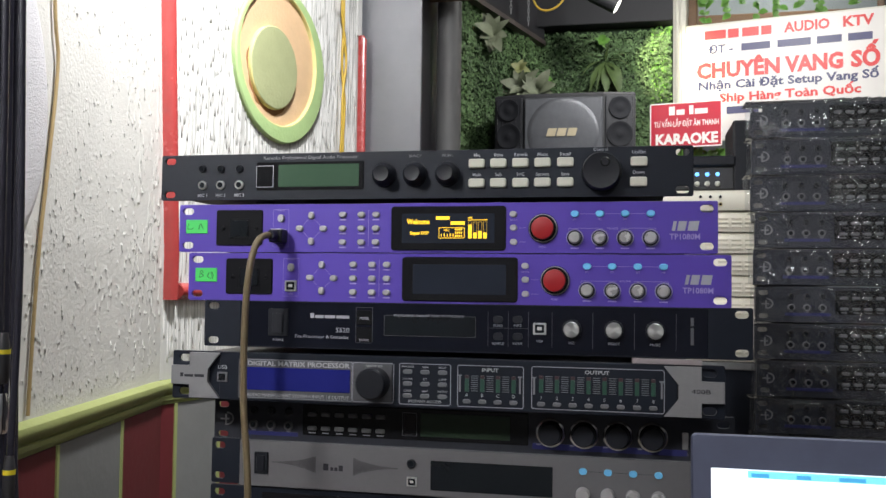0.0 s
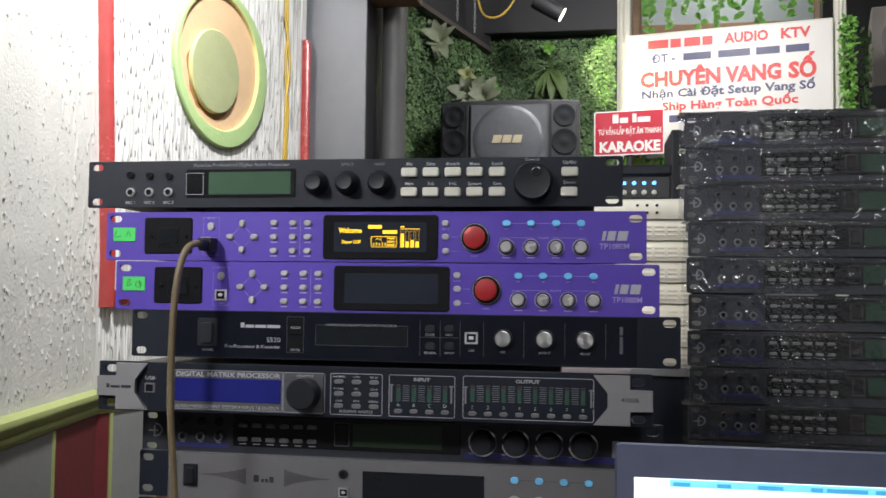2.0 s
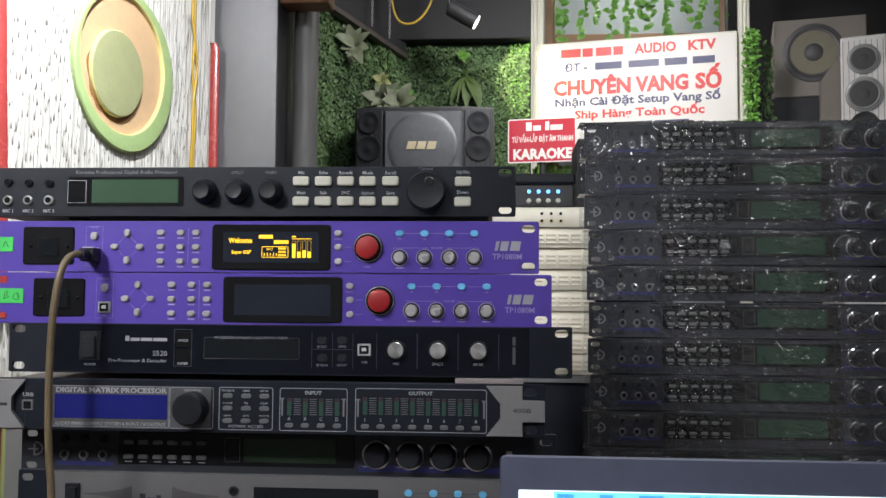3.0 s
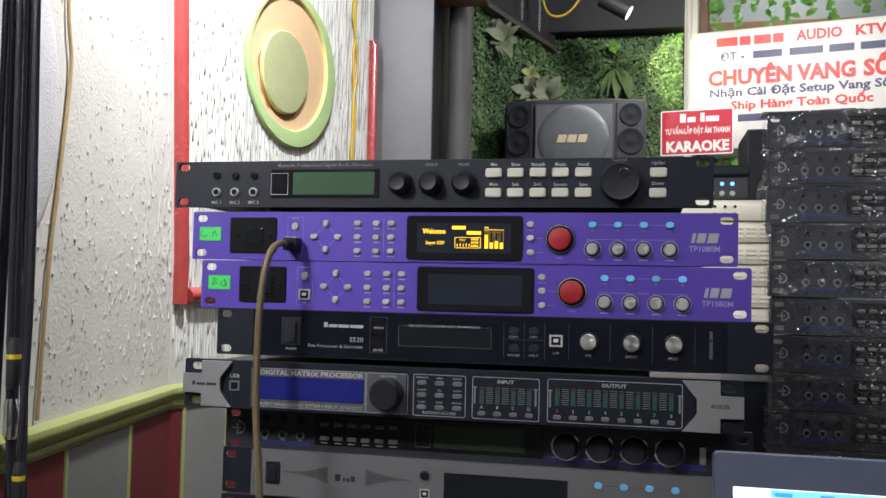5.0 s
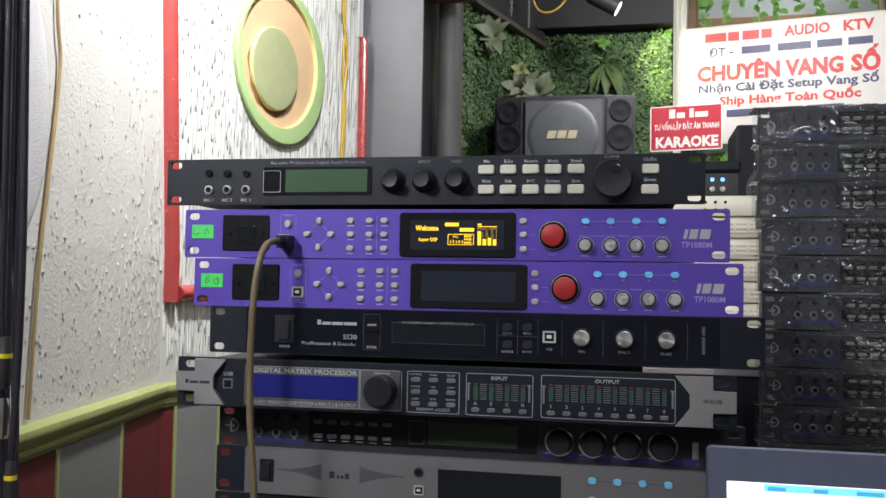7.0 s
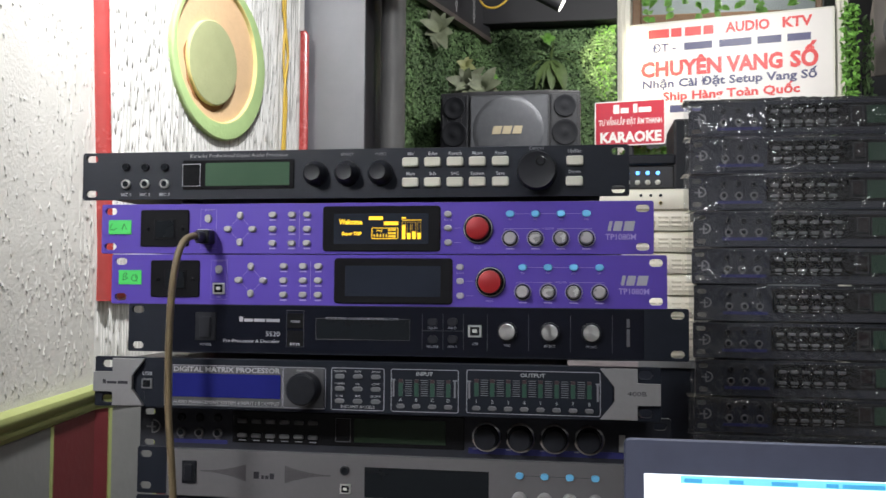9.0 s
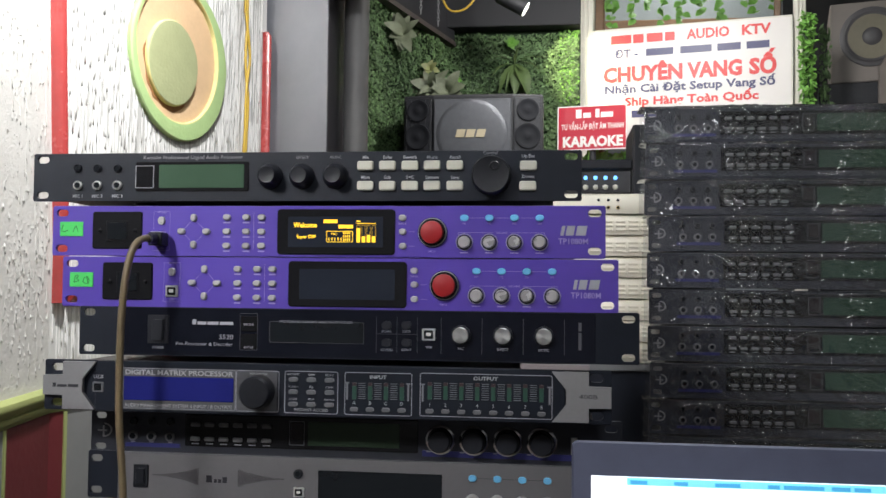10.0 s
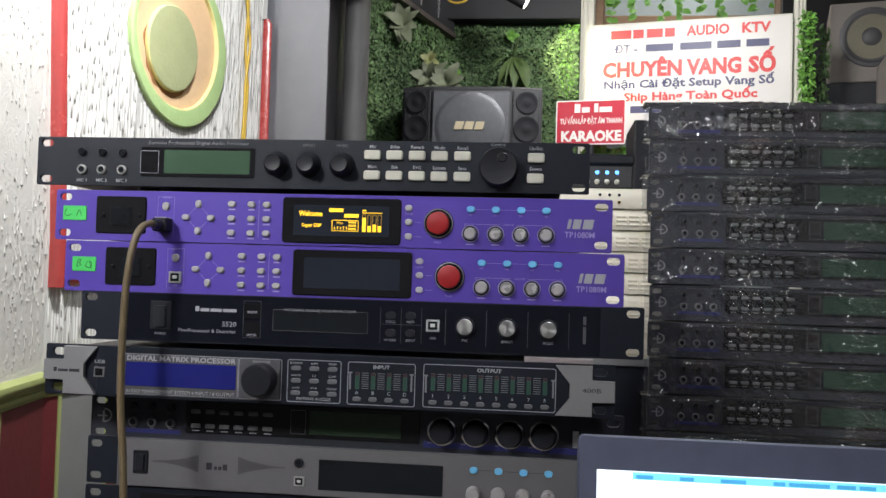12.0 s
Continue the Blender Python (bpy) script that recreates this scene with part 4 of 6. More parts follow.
def karaoke_speaker():
    t = thing("karaoke_speaker", (-0.072, 2.2, 1.40), "dark grey karaoke loudspeaker with a gold badge", "loudspeaker")
    z0, z1 = 0.12, 0.388
    bm = B()
    pts = [(-0.232, 0.28), (-0.232, 0.020), (-0.13, 0.0), (0.13, 0.0), (0.232, 0.020), (0.232, 0.28)]
    rings = []
    for z, k in ((z0, 0.99), (z0 + 0.006, 1), (z1 - 0.006, 1), (z1, 0.985)):
        rings.append([(x * k, 0.14 + (y - 0.14) * k, z) for x, y in pts])
    prism(bm, rings)
    bmesh.ops.recalc_face_normals(bm, faces=bm.faces)
    part("cabinet", bm, STEEL, t, "black vinyl cabinet")
    bm = B(); block(bm, -0.16, 0.16, 0.05, 0.25, 0.0, z0, 0.004); part("foot_block", bm, STEEL, t)
    bm = B()
    slab(bm, -0.129, 0.129, z0 + 0.012, z1 - 0.016, -0.012, -0.001, 0.008, 0.004, 4)
    part("grille", bm, SPKGRILLE, t, "grey metal grille", 40)
    bm = B(); lathe(bm, -0.002, 0.253, [(0.117, -0.0121), (0.114, -0.0138), (0.100, -0.0155), (0.05, -0.0168)], 56)
    part("grille_dome", bm, SPKGRILLE, t, "round bulge of the woofer grille", 60)
    for sx in (-1, 1):
        M = pose(sx * 0.181, 0.0092, 0, 0, 0, sx * 11.1)
        bm = B(); slab(bm, -0.046, 0.046, z0 + 0.012, z1 - 0.012, -0.006, 0.0, 0.003, 0.001); bm.transform(M)
        baffle = part("side_baffle", bm, BAFFLE, t, "ribbed side baffle")
        for cz, r in ((0.335, 0.034), (0.248, 0.040)):
            bm = B(); lathe(bm, 0, cz, [(r + 0.003, -0.006), (r + 0.002, -0.0115), (r - 0.004, -0.0115), (r - 0.007, -0.0098), (0.014, -0.0088), (0.010, -0.0104), (0.004, -0.0110)], 28); bm.transform(M)
            part("tweeter", bm, TWEETER, baffle, smooth=50)
        for k in range(6):
            bm = B(); slab(bm, -0.0420 + k * 0.0164, -0.0402 + k * 0.0164, z0 + 0.016, z1 - 0.016, -0.0078, -0.005, 0.0004); bm.transform(M)
            part("rib", bm, STEEL, baffle)
    # badge: three slanted plain shapes
    bm = B()
    for a in (-0.050, -0.017, 0.017):
        v = [(a, 0.242), (a + 0.028, 0.242), (a + 0.035, 0.268), (a + 0.007, 0.268)]
        prism(bm, [[(x - 0.005, -0.016, z) for x, z in v], [(x - 0.005, -0.0205, z) for x, z in v]])
    bmesh.ops.recalc_face_normals(bm, faces=bm.faces)
    part("badge", bm, GOLD, t, "pale gold badge")


karaoke_speaker()


def driver(bm, x, z, r, y, mats=(0, 1, 2), cap=0.018):
    lathe(bm, x, z, [(r * 1.08, y), (r * 1.08, y - 0.006), (r, y - 0.008)], 40, mats[0])
    lathe(bm, x, z, [(r * 0.96, y - 0.0081), (r * 0.90, y - 0.012), (r * 0.82, y - 0.0085)], 40, mats[0])
    lathe(bm, x, z, [(r * 0.81, y - 0.0087), (r * 0.55, y - 0.0089), (r * 0.33, y - 0.0092)], 40, mats[1])
    lathe(bm, x, z, [(r * 0.33, y - 0.0094), (r * 0.28, y - 0.0094 - (cap - 0.0094) * 0.55), (r * 0.12, y - cap)], 30, mats[2])


def right_speakers():
    t = thing("wall_speaker", (1.33, 2.72, 0), "taupe loudspeaker cabinet with a large beige cone", "loudspeaker", rz=-14)
    bm = B(); block(bm, -0.108, 0.22, 0.0, 0.3, 1.925, 2.225, 0.004); part("cabinet", bm, CABINETBEIGE, t)
    bm = B(); driver(bm, 0.034, 2.092, 0.103, 0.0)
    part("woofer", bm, [HORN, BEIGECONE, HORN], t, "beige woofer cone with a dark surround", 50)
    bm = B(); block(bm, -0.15, 0.20, -0.01, 0.27, 0.0, 1.923, 0.004); part("stand_box", bm, PLASTIC, t, "dark box under the cabinet")
    t = thing("tower_speaker", (1.468, 2.5, 1.0), "pale striped tower loudspeaker with two black drivers", "loudspeaker", rz=-22)
    bm = B(); block(bm, -0.078, 0.072, 0.0, 0.22, 0.0, 1.095, 0.005); part("cabinet", bm, STRIPEDWHITE, t)
    for k in range(8):
        bm = B(); block(bm, -0.070 + k * 0.0185, -0.0685 + k * 0.0185, -0.0015, 0.002, 0.02, 1.08, 0.0004); part("groove", bm, SLATE, t)
    for z, r in ((1.010, 0.050), (0.884, 0.058)):
        bm = B(); driver(bm, -0.003, z, r, -0.001, cap=0.0108); part("driver", bm, [MIDKEY, CONE, CONE], t, "black driver with a bright rim", 50)
    bm = B(); lathe(bm, -0.003, 0.775, [(0.048, -0.001), (0.046, -0.004), (0.03, -0.002)], 28); part("port", bm, PLASTIC, t)
    bm = B(); block(bm, -0.09, 0.11, -0.01, 0.25, -1.0, -0.002, 0.003); part("plinth", bm, PLASTIC, t)
    t = thing("cardboard_panel", (1.42, 2.68, 1.0), "slanting brown board leaning between the speakers", "board")
    bm = B()
    prism(bm, [[(-0.045, y, 0.0), (0.07, y, 0.0), (0.07, y, 1.12), (-0.012, y, 1.02), (-0.045, y, 0.97)] for y in (0.01, -0.01)])
    bmesh.ops.recalc_face_normals(bm, faces=bm.faces)
    part("board", bm, CABINETBEIGE, t)


right_speakers()
bm = B(); block(bm, 1.115, 2.6, 3.0, 3.1, 0, 2.78, 0.002)
structure("wall_back_right", bm, DARKCEIL, "dark back wall behind the loudspeakers", "wall")

# ------------------------------------------------------------------ table
TZ = 0.808


def table():
    t = thing("work_table", (0.25, 0.22, 0), "long dark laminate work table", "table")
    bm = B(); block(bm, -0.72, 0.85, -0.72, 0.75, TZ - 0.03, TZ, 0.003); part("tabletop", bm, TABLE, t)
    for x in (-0.68, 0.81):
        for y in (-0.68, 0.71):
            bm = B(); block(bm, x - 0.025, x + 0.025, y - 0.025, y + 0.025, 0, TZ - 0.031, 0.003); part("leg", bm, STEEL, t)


table()
bm = B(); block(bm, -0.24, 0.27, 0.035, 0.28, TZ, 0.8208, 0.002)
tagged(part("riser_board", bm, WOOD), "brown board under the equipment rack", "board")

# ------------------------------------------------------------------ rack units
HU = 0.0424


def chassis(t, w=0.436, h=0.0405, depth=0.24, mat=None):
    bm = B(); block(bm, -w / 2, w / 2, 0.0032, depth, -h / 2, h / 2, 0.001)
    return part("chassis", bm, mat or STEEL, t, "steel chassis")


def slots(dx=0.2325, dz=0.0157):
    return [(-dx, dz), (-dx, -dz), (dx, dz), (dx, -dz)]


def each(t, name, spots, make, mat, label="", smooth=None):
    """One mesh shared by alike parts at several places of the front."""
    bm = B(); make(bm)
    first = part(name, bm, mat, t, label, smooth)
    x, z = spots[0]
    first.location = (x, 0, z)
    for x, z in spots[1:]:
        o = first.copy()
        scene.collection.objects.link(o)
        o.location = (x, 0, z)


def knob(t, x, z, r, h, mat, mark=True, ring=None, label="", name="knob"):
    bm = B(); lathe(bm, x, z, [(r * 1.08, 0), (r * 1.08, -h * 0.25), (r, -h * 0.32), (r * 0.94, -h * 0.93), (r * 0.84, -h)], 32)
    k = part(name, bm, mat, t, label, 35)
    if ring:
        bm = B(); lathe(bm, x, z, [(r * 1.28, 0.0005), (r * 1.28, -0.0012), (r * 1.2, -0.0018)], 32)
        part("ring", bm, ring, k, smooth=40)
    if mark:
        bm = B(); bar(bm, x - r * 0.05, x + r * 0.05, z + r * 0.35, z + r * 0.8, -h - 0.0002)
        part("mark", bm, PRINTDIM, k)
    return k


def jack(t, spots, r, ring, label="", y=0.0):
    each(t, "jack_socket", spots, lambda bm: lathe(bm, 0, 0, [(r, y), (r, y - 0.002), (r * 0.75, y - 0.0026), (r * 0.62, y - 0.002)], 20), ring, label, 40)
    each(t, "socket_hole", spots, lambda bm: lathe(bm, 0, 0, [(r * 0.62, y - 0.0021), (r * 0.61, y - 0.0024)], 16), LCDDARK)


def usb(t, x, z, s=0.0055, y=0.0, dark=False):
    bm = B(); slab(bm, x - s, x + s, z - s * 0.9, z + s * 0.9, y - 0.0016, y + 0.001, 0.0006)
    u = part("usb_socket", bm, DIMKEY if dark else ALU, t, "square metal socket")
    bm = B(); slab(bm, x - s * 0.72, x + s * 0.72, z - s * 0.65, z + s * 0.65, y - 0.0019, y, 0.0008)
    part("opening", bm, LCDDARK, u)
    bm = B(); slab(bm, x - s * 0.36, x + s * 0.36, z - s * 0.22, z + s * 0.3, y - 0.0023, y, 0.0003)
    part("tongue", bm, SOCKET if dark else SIGNWHITE, u)


def rack_unit(x, z, label, y=0.0):
    return thing("rack_unit", (x, y, z), label, "audio processor", "stacked rack units")


def karaoke_unit():
    """Top unit: three jacks, green display, three knobs, ivory keys and a big dial."""
    t = rack_unit(-0.029, 1.2412, "black karaoke processor with ivory keys on the rack", 0.0)
    plate("faceplate", 0.4826, HU, slots(), BLACK, t)
    chassis(t)
    y = -0.0004
    for fx in (-0.15, 0.085):
        for fy in (0.03, 0.2):
            bm = B(); column(bm, fx, fy, [(0.009, -0.0228), (0.010, -0.0205)], 16); part("foot", bm, RUBBER, t)
    jack(t, [(-0.199, -0.0072), (-0.181, -0.0072), (-0.1625, -0.0072)], 0.0041, ALU)
    jack(t, [(-0.1995, 0.0083), (-0.181, 0.0078), (-0.1625, 0.0076)], 0.0035, PLASTIC)
    bm = B(); slab(bm, -0.1455, -0.0432, -0.0125, 0.0132, -0.001, 0.001, 0.0012); scr = part("display_frame", bm, BLACKGLOSS, t, "glossy black display frame")
    bm = B(); slab(bm, -0.1242, -0.0474, -0.0098, 0.0107, -0.0014, 0, 0.0006); part("display", bm, LCDGREEN, scr, "unlit green display")
    bm = B(); outline(bm, -0.1455, -0.1288, -0.0098, 0.0100, 0.0008, 0.0005, -0.0013); part("key_outline", bm, PRINT, scr)
    for x in (-0.0222, 0.0058, 0.035):
        bm = B(); lathe(bm, x - 0.0018, 0.0002, [(0.0108, 0), (0.0108, -0.0022), (0.0098, -0.0042), (0.0080, -0.0062), (0.0076, -0.0118), (0.0068, -0.0130), (0.0050, -0.0126)], 36)
        part("knob", bm, PLASTIC, t, "black plastic knob with a skirt", 40)
    each(t, "key", [(x, z) for z in (0.0088, -0.0084) for x in (0.0593, 0.0783, 0.0975, 0.1164, 0.1358)] + [(0.1972, 0.0082), (0.1968, -0.0088)],
         lambda bm: slab(bm, -0.0070, 0.0070, -0.0040, 0.0040, -0.0030, 0, 0.0018, 0.0009), WHITEKEY, "ivory push key")
    bm = B(); lathe(bm, 0.1665, 0.0, [(0.0165, 0), (0.0165, -0.003), (0.0158, -0.010), (0.0148, -0.0112), (0.013, -0.0108)], 48)
    d = part("dial", bm, PLASTIC, t, "big black dial", 35)
    bm = B(); lathe(bm, 0.1696, 0.0072, [(0.0042, -0.0100), (0.0042, -0.0110), (0.0034, -0.0112), (0.0026, -0.0104)], 20); part("finger_hole", bm, BLACKGLOSS, d, smooth=40)
    bm = B()
    title = B(); letters(title, "Karaoke Professional Digital Audio Processor", -0.094, 0.0172, 0.0042, y, 0.090); part("lettering", title, PRINTDIM, t)
    for s, x, z in (("Mic", 0.0593, 0.0163), ("Echo", 0.0783, 0.0162), ("Reverb", 0.0975, 0.0161), ("Music", 0.1164, 0.016), ("Recall", 0.1358, 0.0159),
                    ("Main", 0.0593, -0.0008), ("Sub", 0.0783, -0.0009), ("S+C", 0.0975, -0.001), ("System", 0.1164, -0.0011), ("Save", 0.1358, -0.0012),
                    ("Up/Esc", 0.197, 0.0165), ("Down", 0.197, -0.0006), ("MIC 1", -0.199, -0.0165), ("MIC 2", -0.181, -0.0165), ("MIC 3", -0.1625, -0.0165)):
        letters(bm, s, x, z, 0.0040, y, bold=0.00006)
    letters(bm, "Control", 0.1655, 0.0193, 0.0038, y)
    dim = B(); letters(dim, "MUSIC", 0.033, 0.0165, 0.0034, y); letters(dim, "EFFECT", 0.004, 0.0165, 0.0034, y); part("lettering", dim, PRINTDIM, t)
    part("lettering", bm, PRINT, t, "grey printed labels")


def purple_unit(x, z, lit, note):
    t = rack_unit(x, z, "purple equaliser with red dial, " + note)
    plate("faceplate", 0.4826, 0.0438, slots(), PURPLE, t)
    chassis(t)
    y = -0.0005
    # handwritten note on a green sticker
    bm = B(); slab(bm, -0.2342, -0.2128, -0.0048, 0.0078, -0.0008, 0.0, 0.0003, 0.0002); st = part("sticker", bm, STICKER, t, "green paper sticker with handwriting")
    bm = B()
    if lit:
        tube(bm, [(-0.231, -0.0009, 0.005), (-0.2325, -0.0009, 0.0), (-0.229, -0.0009, -0.0008), (-0.2265, -0.0009, 0.0005)], 0.0003, 5)
        tube(bm, [(-0.2215, -0.0009, -0.001), (-0.2195, -0.0009, 0.0042), (-0.217, -0.0009, -0.0008)], 0.0003, 5)
    else:
        tube(bm, [(-0.230, -0.0009, -0.001), (-0.2288, -0.0009, 0.005), (-0.2262, -0.0009, 0.0045), (-0.228, -0.0009, 0.0022), (-0.2258, -0.0009, 0.0008), (-0.230, -0.0009, -0.001)], 0.0003, 5)
        tube(bm, [(-0.220, -0.0009, 0.004), (-0.2218, -0.0009, 0.0), (-0.2185, -0.0009, -0.0018), (-0.2162, -0.0009, 0.001), (-0.2185, -0.0009, 0.0042), (-0.2165, -0.0009, -0.0025)], 0.0003, 5)
    part("handwriting", bm, INK, st)
    # power socket with its rocker
    bm = B(); slab(bm, -0.2036, -0.1582, -0.0156, 0.0168, -0.0014, 0.0, 0.002, 0.0005); sk = part("power_panel", bm, SOCKET, t, "black power panel")
    bm = B(); slab(bm, -0.1905, -0.1700, -0.0098, 0.0088, -0.0019, 0.0, 0.001); part("well", bm, SOCKET, sk)
    bm = B(); slab(bm, -0.1890, -0.1715, -0.0082, 0.0072, -0.0026, 0.0, 0.001, 0.0006); part("rocker", bm, LCDDARK, sk, "black rocker switch")
    for sx in (-0.1965, -0.164):
        bm = B(); lathe(bm, sx, 0.0, [(0.0018, -0.0020), (0.0016, -0.0030), (0.0008, -0.0033)], 12); part("screw", bm, SOCKET, sk)
    bm = B(); slab(bm, -0.1433, -0.1373, 0.0053, 0.0125, -0.0026, 0, 0.0028, 0.0006); part("key", bm, GREYKEY, t, smooth=40)
    usb(t, -0.1403, -0.0078)
    each(t, "cursor_key", [(-0.1112, 0.0115), (-0.1112, -0.0118)], lambda bm: slab(bm, -0.0026, 0.0026, -0.0034, 0.0034, -0.0028, 0, 0.0025, 0.0010), GREYKEY, "small upright oval grey key", 40)
    each(t, "cursor_key", [(-0.1222, -0.0002), (-0.0998, -0.0004)], lambda bm: slab(bm, -0.0034, 0.0034, -0.0026, 0.0026, -0.0028, 0, 0.0025, 0.0010), GREYKEY, "small flat oval grey key", 40)
    each(t, "menu_key", [(a, b) for a in (-0.0815, -0.0641, -0.0506) for b in (0.0120, -0.0003, -0.0126)], lambda bm: slab(bm, -0.0034, 0.0034, -0.0026, 0.0026, -0.0026, 0, 0.0025, 0.0008), GREYKEY, "small grey key", 40)
    # display
    bm = B(); slab(bm, -0.0365, 0.0660, -0.0198, 0.0190, -0.0016, 0.0, 0.003, 0.0008, 4); fr = part("display_frame", bm, BLACKGLOSS, t, "glossy black display window")
    bm = B(); slab(bm, -0.0265, 0.0560, -0.0135, 0.0125, -0.0019, 0, 0.0005, 0.0001); part("display", bm, LCDHAZE, fr, "dark display")
    if lit:
        bm = B(); yy = -0.0023
        letters(bm, "Welcome", -0.0115, 0.0055, 0.0060, yy, 0.0205, bold=0.0002)
        letters(bm, "Super DSP", -0.0105, -0.0045, 0.0040, yy, 0.0170, bold=0.0001)
        bar(bm, 0.0045, 0.0165, 0.0070, 0.0100, yy); bar(bm, 0.0175, 0.0300, 0.0025, 0.0055, yy)
        outline(bm, 0.0070, 0.0300, -0.0092, 0.0003, 0.001, 0.0005, yy)
        letters(bm, "MIC", 0.0140, -0.0022, 0.0026, yy, 0.0052)
        for k in range(5):
            bar(bm, 0.0090 + k * 0.0026, 0.0098 + k * 0.0026, -0.0078, -0.0054 + 0.0004 * (k % 2), yy)
        for i in range(4):
            for j in range(3):
                bar(bm, 0.0215 + i * 0.0017, 0.0226 + i * 0.0017, -0.0080 + j * 0.0028, -0.0062 + j * 0.0028, yy)
        bar(bm, 0.0330, 0.0365, 0.0080, 0.0092, yy); bar(bm, 0.0330, 0.0500, 0.0064, 0.0070, yy)
        for k, hgt in enumerate((0.0118, 0.0050, 0.0062, 0.0050)):
            bar(bm, 0.0333 + k * 0.0044, 0.0361 + k * 0.0044, -0.0092, -0.0092 + hgt, yy)
        part("readout", bm, OLED, fr, "glowing amber readout")
        bm = B()
        for k in range(4):
            outline(bm, 0.0331 + k * 0.0044, 0.0363 + k * 0.0044, -0.0094, 0.0052, 0.0002, 0.0003, yy + 0.0002)
        part("meter_outline", bm, OLEDDIM, fr)
    each(t, "side_key", [(0.0722, 0.0117), (0.0724, 0.0), (0.0726, -0.0122)], lambda bm: slab(bm, -0.0032, 0.0032, -0.0026, 0.0026, -0.0026, 0, 0.0025, 0.0008), GREYKEY, "", 40)
    bm = B(); lathe(bm, 0.0978, -0.0006, [(0.0127, 0), (0.0127, -0.0012), (0.0122, -0.0018)], 36); part("dial_ring", bm, BLACKGLOSS, t)
    bm = B(); lathe(bm, 0.0978, -0.0006, [(0.0122, -0.0018), (0.0121, -0.0024), (0.0116, -0.0026)], 36); part("dial_rim", bm, MIDKEY, t)
    bm = B(); lathe(bm, 0.0978, -0.0006, [(0.0114, -0.0026), (0.0114, -0.0030), (0.0109, -0.0031)], 36); part("dial_gap", bm, SOCKET, t)
    knob(t, 0.0975, -0.0006, 0.0098, 0.0062, REDKNOB, False, None, "matt red dial", "dial")
    each(t, "led_key", [(0.1246 + k * 0.0209, 0.0117) for k in range(4)], lambda bm: slab(bm, -0.0036, 0.0036, -0.0027, 0.0027, -0.0024, 0, 0.0027, 0.0007), CYAN, "cyan lit key", 40)
    for k in range(4):
        bm = B(); outline(bm, 0.1247 + k * 0.0209 - 0.0073, 0.1247 + k * 0.0209 + 0.0073, -0.0159, -0.0013, 0.0073, 0.0006, -0.0006); part("scale_ring", bm, PRINT, t)
        knob(t, 0.1246 + k * 0.0209, -0.0087, 0.0049, 0.0070, GREYKEY, False, PLASTIC, "grey knob in a black collar")
    bm = B()
    letters(bm, "TP1080M", 0.2150, -0.0075, 0.0068, y, 0.0245, bold=0.0001)
    for s, a, b in (("USB", -0.1403, -0.0150), ("ENTER", -0.1403, 0.0165), ("VOLUME", 0.156, -0.0006), ("DATA", 0.0722, 0.0068), ("PRESS", 0.0973, -0.0165)):
        letters(bm, s, a, b, 0.0024, y)
    for k in range(4):
        letters(bm, "M%d" % (k + 1), 0.1246 + k * 0.0209, 0.0070, 0.0024, y)
        bar(bm, 0.1212 + k * 0.0209, 0.1281 + k * 0.0209, -0.0180, -0.0170, y)
    for a in (-0.0815, -0.0641, -0.0506):
        for b in (0.0074, -0.0050, -0.0173):
            bar(bm, a - 0.003, a + 0.003, b - 0.0006, b + 0.0006, y)
    bar(bm, 0.128, 0.1835, 0.0115, 0.0118, y)
    for a, b in ((0.1195, 0.149), (0.163, 0.1915)):
        bar(bm, a, b, -0.0008, -0.0005, y)
    bar(bm, 0.1195, 0.1198, -0.0025, -0.0005, y); bar(bm, 0.1912, 0.1915, -0.0025, -0.0005, y)
    bar(bm, 0.0775, 0.083, -0.0002, 0.0001, y); bar(bm, 0.0775, 0.0835, -0.0124, -0.0121, y)
    outline(bm, -0.1478, -0.1328, -0.0172, 0.0172, 0.0005, 0.0002, y)
    bar(bm, -0.0576, -0.0573, -0.0160, 0.0160, y)
    for (a, b), (c, d) in (((-0.1195, 0.0022), (-0.1135, 0.0085)), ((-0.1088, 0.0085), (-0.1025, 0.0022)), ((-0.1025, -0.0028), (-0.1088, -0.0090)), ((-0.1135, -0.0090), (-0.1195, -0.0028))):
        n = Vector((d - b, -(c - a))).normalized() * 0.00014
        bm.faces.new([bm.verts.new((px, y, pz)) for px, pz in ((a - n.x, b - n.y), (c - n.x, d - n.y), (c + n.x, d + n.y), (a + n.x, b + n.y))])
    part("lettering", bm, LILAC, t, "pale printed labels and lines")
    # maker's mark as plain slanted shapes
    bm = B()
    for a, w in ((0.2042, 0.0028), (0.2085, 0.0066), (0.2168, 0.0082)):
        v = [(a, -0.0028), (a + w, -0.0028), (a + w + 0.0016, 0.0052), (a + 0.0016, 0.0052)]
        bm.faces.new([bm.verts.new((px, y, pz)) for px, pz in v])
    part("mark", bm, PRINT, t, "plain pale mark")


